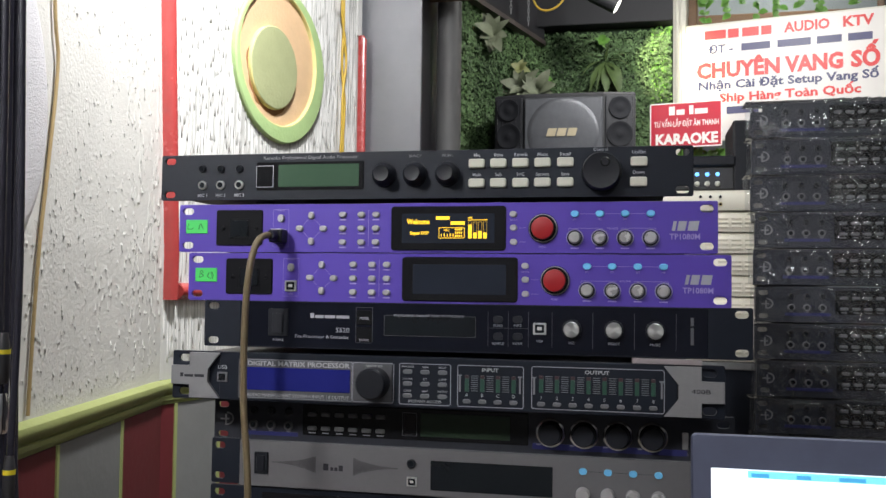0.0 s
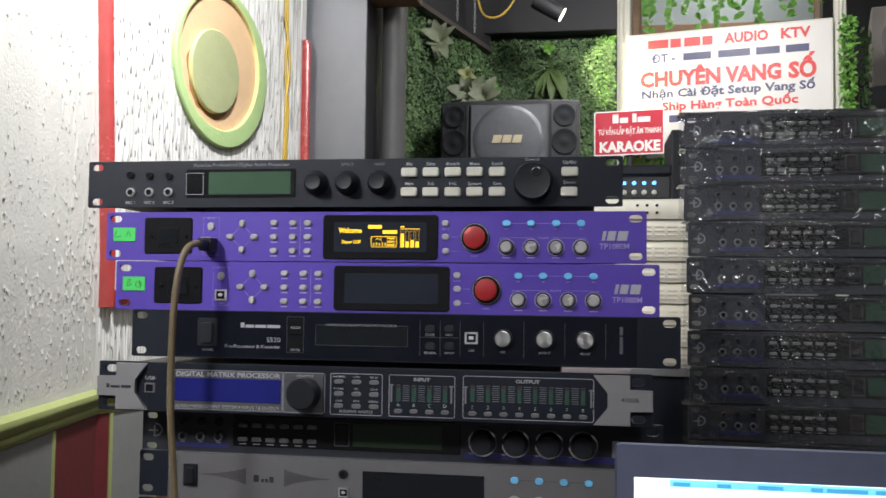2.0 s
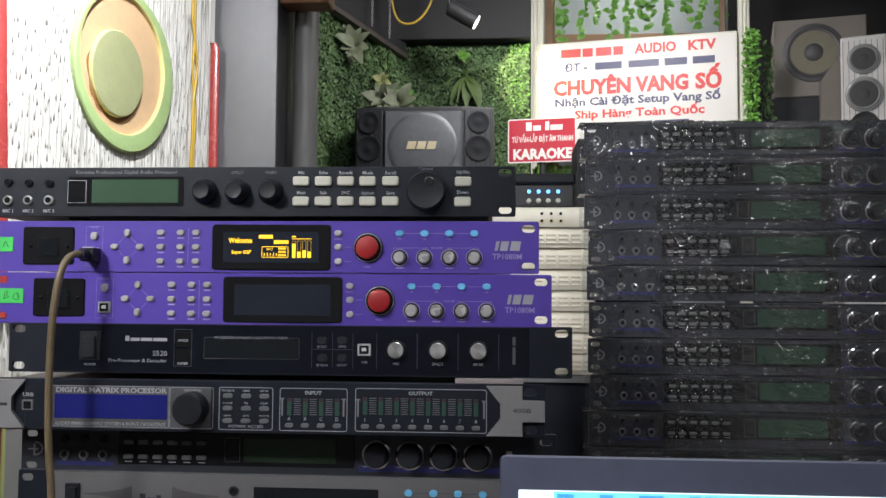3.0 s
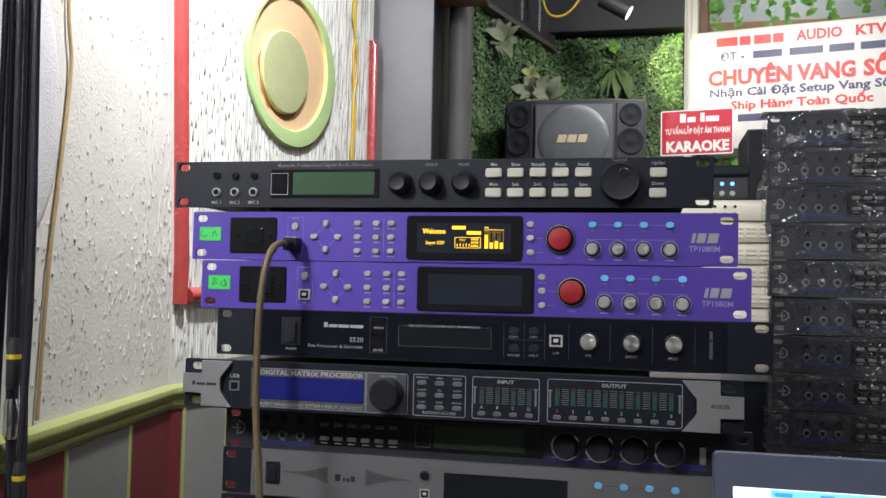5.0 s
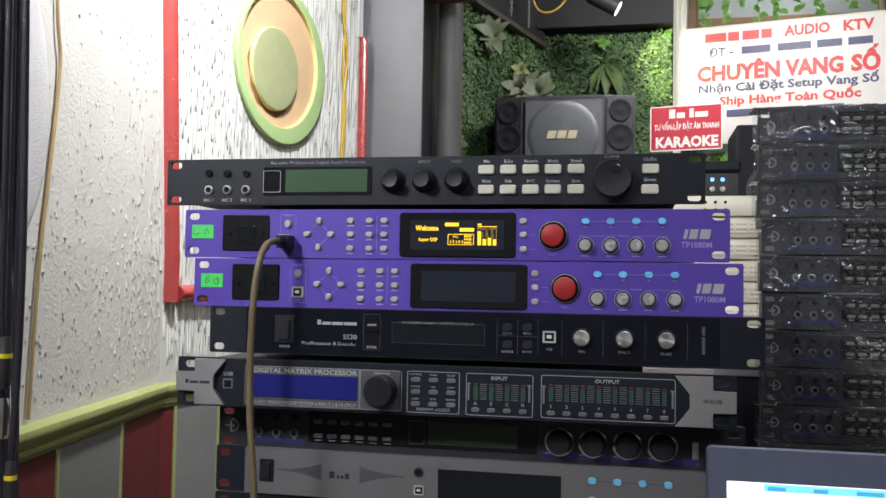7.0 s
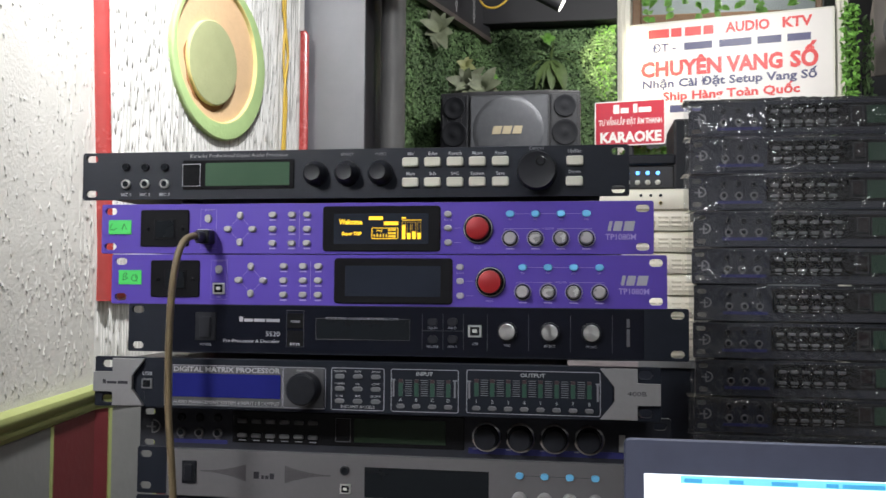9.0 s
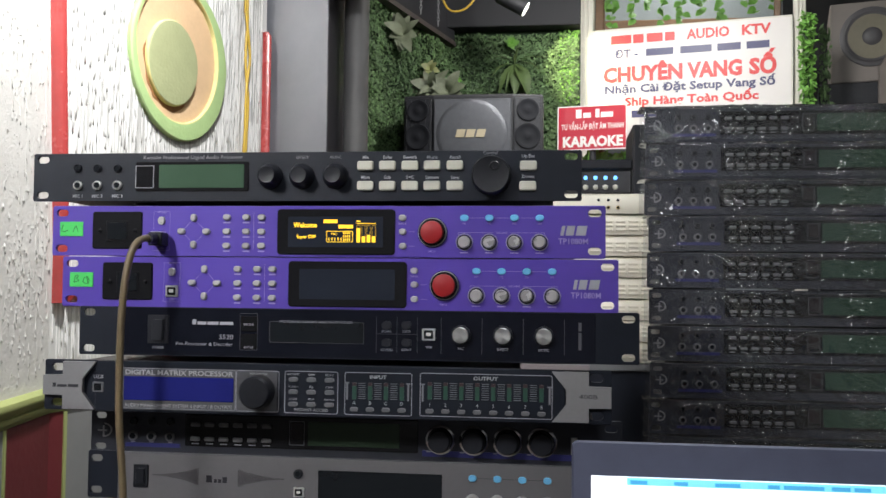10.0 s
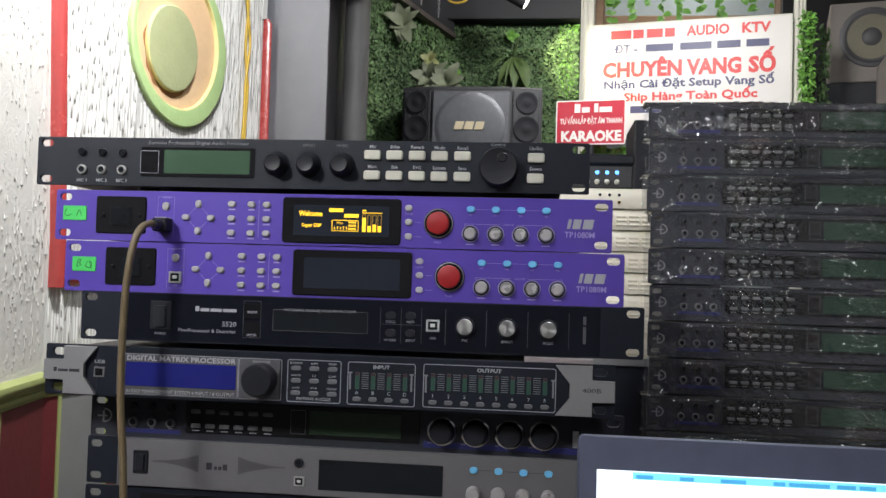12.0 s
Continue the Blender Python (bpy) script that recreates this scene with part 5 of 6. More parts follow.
def decoder_unit():
    t = rack_unit(0.018, 1.107, "black pre-processor with three silver knobs on the rack")
    plate("faceplate", 0.4826, HU, slots(), BLACK, t)
    chassis(t)
    y = -0.0005
    bm = B(); slab(bm, -0.206, 0.206, -0.0200, 0.0200, -0.0003, 0.001, 0.001, 0.0001); part("front_overlay", bm, surface("navy_black_overlay", (0.008, 0.009, 0.015), 0.22, 0.0, 0.3, 30, spec=0.25), t, "glossy blue-black overlay")
    bm = B(); slab(bm, -0.1780, -0.1590, -0.0105, 0.0140, -0.0015, 0, 0.001); p = part("power_switch", bm, PLASTIC, t, "black rocker switch")
    bm = B(); slab(bm, -0.1735, -0.1635, -0.0080, 0.0100, -0.0035, 0, 0.001); part("rocker", bm, PLASTIC, p)
    for z in (0.0075, -0.0075):
        bm = B(); slab(bm, -0.0945, -0.0800, z - 0.0065, z + 0.0065, -0.0012, 0, 0.0008); part("flat_key", bm, BLACKGLOSS, t)
    bm = B(); slab(bm, -0.0690, 0.0130, -0.0080, 0.0100, -0.0010, 0, 0.0006); part("display", bm, LCDDARK, t, "dark display window")
    each(t, "flat_key", [(0.0322, 0.0080), (0.0491, 0.0083), (0.0324, -0.0066), (0.0493, -0.0063)], lambda bm: slab(bm, -0.0042, 0.0042, -0.0033, 0.0033, -0.0022, 0, 0.003, 0.0006), PLASTIC, "", 40)
    usb(t, 0.0680, 0.0008, 0.0056)
    for k, x in enumerate((0.0951, 0.1301, 0.1638)):
        bm = B(); lathe(bm, x, 0.0008, [(0.0082, 0), (0.0082, -0.002), (0.0075, -0.0022)], 28); part("collar", bm, PLASTIC, t)
        k2 = knob(t, x, 0.0008, 0.0068, 0.0056, PLASTIC, False, None, "silver-capped knob")
        bm = B(); lathe(bm, 0, 0, [(0.0066, -0.0050), (0.0066, -0.0060), (0.0062, -0.0064)], 36); cap = part("cap", bm, CAP, k2, "spun metal cap", 30); cap.location = (x, 0, 0.0008)
    bm = B()
    letters(bm, "S520", -0.1075, -0.0040, 0.0060, y, 0.0125)
    letters(bm, "Pre-Processor & Decoder", -0.1270, -0.0103, 0.0042, y, 0.0510)
    for a, b in ((-0.138, -0.1345), (-0.1335, -0.1255), (-0.1245, -0.1145), (-0.1135, -0.1015)):
        bar(bm, a, b, 0.0062, 0.0088 if a > -0.136 else 0.0105, y)
    for s, a, b in (("POWER", -0.1685, -0.0140), ("MODE", -0.0872, 0.0070), ("ENTER", -0.0872, -0.0125), ("ECHO", 0.0322, 0.0030), ("INFO", 0.0491, 0.0033), ("REVERB", 0.0324, -0.0125), ("INPUT", 0.0493, -0.0123), ("USB", 0.068, -0.0095), ("MIC", 0.0951, -0.0105), ("EFFECT", 0.1301, -0.0105), ("MUSIC", 0.1638, -0.0105)):
        letters(bm, s, a, b, 0.0030, y if s not in ("MODE", "ENTER") else -0.0014)
    letters(bm, "PROFESSIONAL KARAOKE AUDIO PRE-PROCESSOR", -0.0285, 0.0100, 0.0028, -0.0012, 0.0630)
    part("lettering", bm, PRINT, t, "white printed labels")
    bm = B()
    outline(bm, -0.0690, 0.0130, -0.0080, 0.0100, 0.0005, 0.0003, -0.0013)
    outline(bm, -0.0950, -0.0795, -0.0150, 0.0165, 0.0005, 0.0003, -0.0014)
    for x in (0.0234, 0.0410, 0.0583, 0.0784, 0.1125, 0.1467, 0.1804):
        bar(bm, x, x + 0.0003, -0.0150, 0.0150, y)
    bar(bm, 0.0234, 0.0583, 0.0006, 0.0009, y)
    for a, b in ((0.0055, 0.0125), (-0.0100, 0.0042)):
        bar(bm, 0.1920, 0.1945, a, b, y)
    part("printed_line", bm, PRINTFAINT, t)


def matrix_unit():
    t = rack_unit(-0.0072, 1.0595, "black and silver digital matrix processor with a blue display", -0.005)
    plate("faceplate", 0.4880, 0.0436, slots(0.2318, 0.0153), BLACK, t, slot=(0.012, 0.0072), label="black faceplate")
    chassis(t)
    y = -0.0036
    bm = B(); slab(bm, -0.196, 0.206, -0.0215, 0.0215, -0.0030, 0.0, 0.001); part("front_panel", bm, BLACK, t)
    # silver end pieces with a chevron edge
    for sx in (-1, 1):
        bm = B()
        o = [(0.2255, 0.0205), (0.2255, 0.0088), (0.2435, 0.0085), (0.2435, -0.0085), (0.2255, -0.0088), (0.2255, -0.0205), (0.1960, -0.0205), (0.2075, -0.0060), (0.2075, 0.0060), (0.1960, 0.0205)]
        o = [(sx * a, b) for a, b in o]
        prism(bm, [[(a, 0.0, b) for a, b in o], [(a, -0.0038, b) for a, b in o], [(a * 0.9985, -0.0044, b * 0.985) for a, b in o]])
        bmesh.ops.recalc_face_normals(bm, faces=bm.faces)
        part("end_piece", bm, SILVER, t, "silver end piece")
    bm = B()
    for a, b, c in ((-0.234, -0.231, 0.0026), (-0.230, -0.221, 0.0016), (-0.220, -0.2105, 0.0018)):
        bar(bm, a, b, -0.0016, -0.0016 + c * 1.4, -0.0047)
    letters(bm, "400B", 0.2250, 0.0008, 0.0052, -0.0047, 0.0150)
    part("dark_lettering", bm, PRINTDARK, t)
    usb(t, -0.1930, -0.0009, 0.0048, -0.0030, True)
    bm = B(); slab(bm, -0.1775, -0.0340, -0.0193, 0.0162, -0.0036, -0.001, 0.0015); lcdp = part("silver_panel", bm, DARKFACE, t, "silver grey display surround")
    bm = B(); slab(bm, -0.1696, -0.0718, -0.0114, 0.0090, -0.0041, -0.002, 0.0006); part("display", bm, LCDBLUE, lcdp, "lit blue display")
    bm = B(); lathe(bm, -0.0500, -0.0014, [(0.0142, -0.0036), (0.0142, -0.006), (0.0134, -0.0155), (0.0120, -0.0170)], 40); part("dial", bm, PLASTIC, t, "black dial", 35)
    bm = B()
    yy = -0.0040
    letters(bm, "DIGITAL MATRIX PROCESSOR", -0.1205, 0.0126, 0.0060, yy, 0.0960, bold=0.00012)
    letters(bm, "AUDIO MANAGEMENT SYSTEM 4 INPUT / 8 OUTPUT", -0.1205, -0.0155, 0.0044, yy, 0.0960)
    letters(bm, "USB", -0.1930, 0.0080, 0.0046, y, 0.0090)
    letters(bm, "INPUT", 0.0523, 0.0128, 0.0042, y, 0.0140, bold=0.0001)
    letters(bm, "OUTPUT", 0.1418, 0.0135, 0.0042, y, 0.0200, bold=0.0001)
    letters(bm, "INSTANT ACCESS", -0.0045, -0.0158, 0.0034, y, 0.0290)
    letters(bm, "PARAMETER", -0.0500, 0.0133, 0.0028, yy)
    for k in range(4):
        letters(bm, "ABCD"[k], 0.0322 + k * 0.0134, -0.0088, 0.0040, y)
    for k in range(8):
        letters(bm, str(k + 1), 0.0957 + k * 0.0131, -0.0088, 0.0040, y)
    for row, names in enumerate((("FAVORITE", "GAIN", "DELAY"), ("X-OVER", "EQ", "COMP"), ("LOAD", "SAVE", "MATRIX"))):
        for col, s in enumerate(names):
            letters(bm, s, -0.0200 + col * 0.0155, 0.0136 - row * 0.0103, 0.0024, y)
    part("lettering", bm, surface("white_print", (0.44, 0.44, 0.46), 0.5, 0.0, 0.05), t, "white printed labels")
    bm = B()
    outline(bm, -0.0695, -0.0320, -0.0185, 0.0160, 0.002, 0.0005, -0.0042)
    outline(bm, -0.0275, 0.0185, -0.0190, 0.0165, 0.002, 0.0006, y)
    outline(bm, 0.0240, 0.0810, -0.0190, 0.0165, 0.002, 0.0006, y)
    outline(bm, 0.0875, 0.1963, -0.0185, 0.0172, 0.002, 0.0006, y)
    outline(bm, -0.1745, -0.0700, -0.0183, 0.0160, 0.001, 0.0004, yy)
    part("outline", bm, PRINT, t)
    each(t, "access_key", [(-0.0200 + c * 0.0155, 0.0093 - r * 0.0103) for c in range(3) for r in range(3)], lambda bm: slab(bm, -0.0040, 0.0040, -0.0019, 0.0019, -0.0052, -0.002, 0.0018, 0.0006), DIMKEY, "", 40)
    strips = [(0.0322 + k * 0.0134, -0.0010) for k in range(4)] + [(0.0957 + k * 0.0131, 0.0005) for k in range(8)]
    each(t, "meter", strips, lambda bm: slab(bm, -0.0018, 0.0018, -0.0052, 0.0060, -0.0037, -0.002, 0.0003), LEDGREEN)
    each(t, "clip_light", [(a, b + 0.0072) for a, b in strips], lambda bm: slab(bm, -0.0018, 0.0018, -0.0012, 0.0018, -0.0037, -0.002, 0.0003), LEDRED)
    each(t, "mute_key", [(a, -0.0142) for a, b in strips], lambda bm: slab(bm, -0.0034, 0.0034, -0.0018, 0.0018, -0.0052, -0.002, 0.0017, 0.0006), DIMKEY, "", 40)
    bm = B()
    for base, n, x0, dx, off in ((0, 3, 0.0389, 0.0134, -0.001), (1, 7, 0.10225, 0.0131, 0.0005)):
        for k in range(n):
            for j in range(8):
                bar(bm, x0 + k * dx - 0.0030, x0 + k * dx + 0.0030, off - 0.0045 + j * 0.0018, off - 0.0040 + j * 0.0018, y)
    for x in (0.0262, 0.0778, 0.0898, 0.1940):
        bar(bm, x - 0.0008, x + 0.0008, -0.0065, 0.0075, y); bar(bm, x - 0.0018, x + 0.0018, 0.0070, 0.0082, y)
    part("meter_scale", bm, PRINTDIM, t)
    for fx in (-0.17, 0.17):
        for fy in (0.07, 0.21):
            bm = B(); column(bm, fx, fy, [(0.008, -0.0246), (0.009, -0.0200)], 16); part("foot", bm, RUBBER, t)
    bm = B(); slab(bm, 0.1700, 0.2260, 0.0218, 0.0262, -0.0035, 0.0, 0.0006); part("tape", bm, TAPE, t, "pinkish strip of tape")
    return t


def mixer_unit(x, y, z, group="stacked rack units", label="slate karaoke mixer with four black knobs and a green display", name="rack_unit", rz=0.0):
    """Jacks, twelve keys, green display, four ringed knobs; also stacked in film."""
    t = thing(name, (x, y, z), label, "audio processor", group, rz=rz)
    face = plate("faceplate", 0.4621, 0.0405, slots(0.22225, 0.0135), SLATE, t, slot=(0.011, 0.0060))
    face.location.x = -0.01025
    chassis(t, 0.416, 0.0400, 0.20).location.x = -0.01
    yy = -0.0004
    jack(t, [(-0.2019, -0.0035), (-0.1850, -0.0035), (-0.1680, -0.0035)], 0.0042, DIMKEY)
    jack(t, [(-0.2019, 0.0095), (-0.1850, 0.0095), (-0.1680, 0.0095)], 0.0036, PLASTIC)
    bm = B(); slab(bm, -0.1545, 0.0510, -0.0110, 0.0165, -0.0008, 0.001, 0.0012); p = part("front_window", bm, BLACKGLOSS, t, "glossy black window")
    bm = B(); slab(bm, -0.0445, 0.0350, -0.0075, 0.0130, -0.0012, 0, 0.0004); part("display", bm, LCDDIM if name == "rack_unit" else LCDNEW, p, "unlit green display")
    bm = B(); outline(bm, -0.0610, -0.0475, -0.0075, 0.0130, 0.0008, 0.0006, -0.0011); part("key_outline", bm, surface("faint_print", (0.09, 0.09, 0.10), 0.5), p)
    bm = B(); slab(bm, -0.0595, -0.0490, -0.0030, 0.0115, -0.0011, 0, 0.0008); part("red_key", bm, surface("dark_red_key", (0.013, 0.008, 0.010), 0.3), p)
    each(t, "key", [(-0.1450 + k * 0.0128, b) for k in range(6) for b in (0.0080, -0.0045)], lambda bm: slab(bm, -0.0042, 0.0042, -0.0018, 0.0018, -0.0030, 0, 0.0012, 0.0006), DIMKEY, "grey push key", 40)
    bm = B(); slab(bm, 0.0545, 0.1830, -0.0135, -0.0085, -0.0006, 0, 0.0004, 0.0001); part("blue_band", bm, BLUESTRIPE, t, "blue printed band")
    bm = B(); slab(bm, -0.2090, -0.1590, -0.0130, -0.0095, -0.0006, 0, 0.0004, 0.0001); part("blue_band", bm, BLUESTRIPE, t, "blue printed band")
    for k in range(4):
        knob(t, 0.0700 + k * 0.0283, 0.0010, 0.0098, 0.0135, PLASTIC, False, CHROME, "black knob in a bright ring")
    bm = B()
    bow = [(-0.2290 + 0.0075 * math.cos(a), 0.0008 + 0.0062 * math.sin(a)) for a in [radians(-90 + 15 * i) for i in range(13)]]
    for (ax, az), (cx, cz) in zip(bow, bow[1:]):
        f0, f1 = ((ax + 0.2290) * 0.78 - 0.2290, (az - 0.0008) * 0.78 + 0.0008), ((cx + 0.2290) * 0.78 - 0.2290, (cz - 0.0008) * 0.78 + 0.0008)
        bm.faces.new([bm.verts.new((px, yy, pz)) for px, pz in ((ax, az), (cx, cz), f1, f0)])
    bar(bm, -0.2304, -0.2288, -0.0054, 0.0046, yy)
    bar(bm, -0.2350, -0.2262, -0.0004, 0.0010, yy - 0.0001)
    part("mark", bm, MIDKEY, t)
    bm = B()
    for k in range(4):
        bar(bm, 0.058 + k * 0.0283, 0.062 + k * 0.0283, -0.0098, -0.0088, -0.0008)
    for k in range(6):
        bar(bm, -0.1482 + k * 0.0128, -0.1418 + k * 0.0128, -0.0092, -0.0082, -0.0010)
    for k in range(3):
        bar(bm, -0.2040 + k * 0.0170, -0.1998 + k * 0.0170, -0.0090, -0.0080, -0.0007)
    letters(bm, "USB", 0.1815, -0.0120, 0.0030, yy)
    part("lettering", bm, PRINTDIM, t)
    if name == "rack_unit":
        bm = B(); slab(bm, -0.2410, 0.2200, -0.0203, -0.0172, -0.0016, 0, 0.0006); part("lower_lip", bm, ALU, t, "bright metal lip")
    bm = B(); slab(bm, 0.1790, 0.1840, -0.0080, 0.0060, -0.0012, 0, 0.0005); part("usb_slot", bm, ALU, t)
    return t


def grey_unit():
    t = rack_unit(0.024, 0.9805, "grey equaliser with black ears and blue keys", 0.009)
    plate("ear_plate", 0.4826, 0.0410, slots(0.2335, 0.0138), BLACK, t, label="black mounting plate")
    chassis(t, h=0.0385)
    bm = B(); slab(bm, -0.2115, 0.2115, -0.0205, 0.0205, -0.0045, 0.0, 0.001, 0.0005); part("front_panel", bm, GREYFACE, t, "grey satin front")
    y = -0.0049
    bm = B(); slab(bm, -0.1965, -0.1835, -0.0092, 0.0105, -0.0062, -0.004, 0.0008); p = part("power_switch", bm, PLASTIC, t, "black rocker switch")
    bm = B(); slab(bm, -0.1940, -0.1860, -0.0065, 0.0075, -0.0080, -0.004, 0.0008, 0.0007); part("rocker", bm, PLASTIC, p)
    jack(t, [(-0.0496, 0.0072)], 0.0040, PLASTIC, y=-0.0045)
    usb(t, -0.0490, -0.0085, 0.0046, -0.0045)
    bm = B(); slab(bm, -0.0325, 0.0735, -0.0150, 0.0105, -0.0052, -0.004, 0.0006); part("display", bm, LCDDARK, t, "dark display window")
    each(t, "led_key", [(0.0990 + k * 0.0206, 0.0085) for k in range(4)], lambda bm: slab(bm, -0.0034, 0.0034, -0.0027, 0.0027, -0.0068, -0.004, 0.0026, 0.0006), CYAN, "cyan key", 40)
    for k in range(4):
        knob(t, 0.0990 + k * 0.0206, -0.0105, 0.0060, 0.0130, GREYKEY, False, PLASTIC, "grey knob")
    bm = B()
    rnd = random.Random(7)
    for x0, x1, sx in ((-0.180, -0.138, 1), (-0.103, -0.062, -1)):
        horn = B()
        for k in range(46):
            f = (k + 0.5) / 46
            g = f if sx > 0 else 1 - f
            h = 0.0006 + 0.0082 * g ** 2.0 * rnd.uniform(0.75, 1.0)
            a = x0 + (x1 - x0) * f
            bar(horn, a - 0.00033, a + 0.00033, 0.002 - h, 0.002 + h * 0.9, y)
        part("ornament", horn, HORN, t, "grey printed ornament")
    for a, b, c in ((-0.131, -0.126, 0.006), (-0.124, -0.1215, 0.003), (-0.1205, -0.1175, 0.003), (-0.1165, -0.1125, 0.005)):
        bar(bm, a, b, -0.0030, -0.0030 + c, y)
    bar(bm, 0.10, 0.16, 0.0083, 0.0086, y)
    part("print", bm, PRINTDARK, t, "dark printed mark")
    return t


def plain_unit(z):
    t = rack_unit(0.024, z, "black rack unit low in the rack", 0.008)
    plate("faceplate", 0.4826, 0.0410, slots(0.2325, 0.0138), BLACK, t)
    chassis(t, h=0.0405)
    bm = B(); slab(bm, -0.19, 0.19, -0.016, 0.016, -0.0012, 0, 0.001); part("front_window", bm, BLACKGLOSS, t)
    return t


karaoke_unit()
purple_unit(-0.0095, 1.1940, True, "amber screen lit, green sticker")
purple_unit(0.0010, 1.1495, False, "screen dark, green sticker")
decoder_unit()
matrix_unit()
# the lower units stand further back and are a little larger than the drawing units of their functions
SETBACK = Matrix.Translation((0.17, -0.765, 1.146)) @ Matrix.Scale(1.03, 4) @ Matrix.Translation((-0.17, 0.765, -1.146))
for low in [mixer_unit(0.0250, 0.0110, 1.0180), grey_unit()] + [plain_unit(z) for z in (0.9382, 0.8945, 0.8510)]:
    low.matrix_world = SETBACK @ low.matrix_world

# ------------------------------------------------------------------ cable plugged into the rack


def plug_cable():
    t = thing("usb_cable", (-0.1498, 0.0, 1.1862), "olive sheathed cable plugged into the purple unit", "cable")
    bm = B(); slab(bm, -0.0062, 0.0062, -0.0055, 0.0058, -0.014, -0.001, 0.001, 0.001); part("plug", bm, PLASTIC, t, "black plug")
    bm = B(); slab(bm, -0.0050, 0.0050, 0.0059, 0.0066, -0.012, -0.003, 0.0003, 0.0002); part("shell", bm, ALU, t, "bright metal plug shell")
    bm = B(); lathe(bm, -0.001, 0.0003, [(0.0050, -0.013), (0.0046, -0.018), (0.0038, -0.024)], 16); part("plug_neck", bm, PLASTIC, t, smooth=40)
    bm = B()
    tube(bm, [(-0.001, -0.019, 0.0003), (-0.003, -0.027, -0.0002), (-0.006, -0.034, -0.004), (-0.009, -0.038, -0.013), (-0.0115, -0.041, -0.030), (-0.0135, -0.043, -0.060), (-0.0140, -0.044, -0.105), (-0.0125, -0.045, -0.150), (-0.0085, -0.046, -0.190), (-0.006, -0.047, -0.225), (-0.003, -0.050, -0.29), (0.002, -0.070, -0.360), (0.02, -0.11, -0.3740)], 0.0030, 10)
    part("cord", bm, CORD, t, "olive brown cord", 60)


plug_cable()

# ------------------------------------------------------------------ film-wrapped stack
SX, SY, STOP, PITCH, SIZE = 0.5556, 0.386, 1.373, 0.0448, 1.046


def film(t, seed, heavy, streak):
    """Clear film round the front, top and end of a unit, pulled into pleats and small crumples."""
    rnd = random.Random(seed)
    off = Vector((rnd.uniform(0, 50), rnd.uniform(0, 50), seed))

    def ridge(x, z, angle, across, along, k):
        c, s = math.cos(radians(angle)), math.sin(radians(angle))
        n = noise.noise(Vector(((x * c + z * s) * across, (z * c - x * s) * along, k)) + off)
        return max(0.0, 1 - 2.4 * abs(n)) ** 2

    bm = B()
    nx, nz = 230, 22
    rows = []
    for j in range(nz + 1):
        v = j / nz
        row = []
        for i in range(nx + 1):
            x = -0.2480 + i / nx * 0.478
            if v < 0.8:
                z, yb = -0.0200 + (v / 0.8) * 0.0400, -0.0205
            else:
                z, yb = 0.0203, -0.0205 + (v - 0.8) / 0.2 * 0.05
            if (x < -0.205 or x > 0.21) and v < 0.8:
                yb = yb * 0.25 - 0.001
            where = noise.noise(Vector((x * 14, z * 22, 9.0)) + off)
            patch = min(1.0, max(0.0, (where + 0.10) * 2.6)) * (0.55 + 0.45 * v)
            soft = noise.noise(Vector((x * 22, z * 18, 3.1)) + off)
            d = 0.0016 * soft + heavy * patch * (0.0042 * ridge(x, z, 14, 95, 34, 1.0) + 0.0026 * ridge(x, z, -28, 190, 90, 5.0))
            d += streak * 0.0016 * ridge(x, z, 52, 75, 9, 8.0) * min(1.0, max(0.0, noise.noise(Vector((x * 9, 4.0, 2.0)) + off) * 3 + 0.4))
            row.append(bm.verts.new((x, yb - max(d, -0.002), z if v < 0.8 else z + max(d, 0) * 0.18)))
        rows.append(row)
    for a, b in zip(rows, rows[1:]):
        for i in range(nx):
            bm.faces.new((a[i], a[i + 1], b[i + 1], b[i]))
    ob = part("film", bm, FILM, t, "clear crumpled plastic film")
    for p in ob.data.polygons:
        p.use_smooth = True
    ob.visible_shadow = False


rnd = random.Random(11)
first = mixer_unit(SX - 0.001, SY, STOP - PITCH / 2, "film-wrapped units", "new karaoke mixer wrapped in crumpled clear film", "wrapped_unit")
units = [first]
first.scale = (SIZE, SIZE, SIZE)
for k in range(1, 12):
    dx = (-0.003, 0.0005, -0.001, 0.004, 0.002, 0.0045, 0.003, 0.0055, 0.004, 0.004, 0.003, 0.003, 0.003)[k]
    units.append(copy_thing(first, pose(SX + dx, SY + rnd.uniform(-0.002, 0.002), STOP - PITCH * (k + 0.5), 0, 0, rnd.uniform(-0.3, 0.3))))
bm = B(); block(bm, 0.33, 0.80, 0.40, 0.62, TZ, STOP - 12 * PITCH, 0.002)
tagged(part("riser_board", bm, WOOD), "brown board under the wrapped units", "board")
for k, u in enumerate(units[:10]):
    film(u, 60 + k, (1.3, 1.3, 1.0, 0.8, 0.7, 0.6, 0.7, 0.5, 0.5, 0.5)[k], (0.2, 0.4, 0.5, 0.5, 0.5, 0.7, 1.0, 1.2, 1.0, 1.2)[k])

# ------------------------------------------------------------------ cream units and small amplifier behind


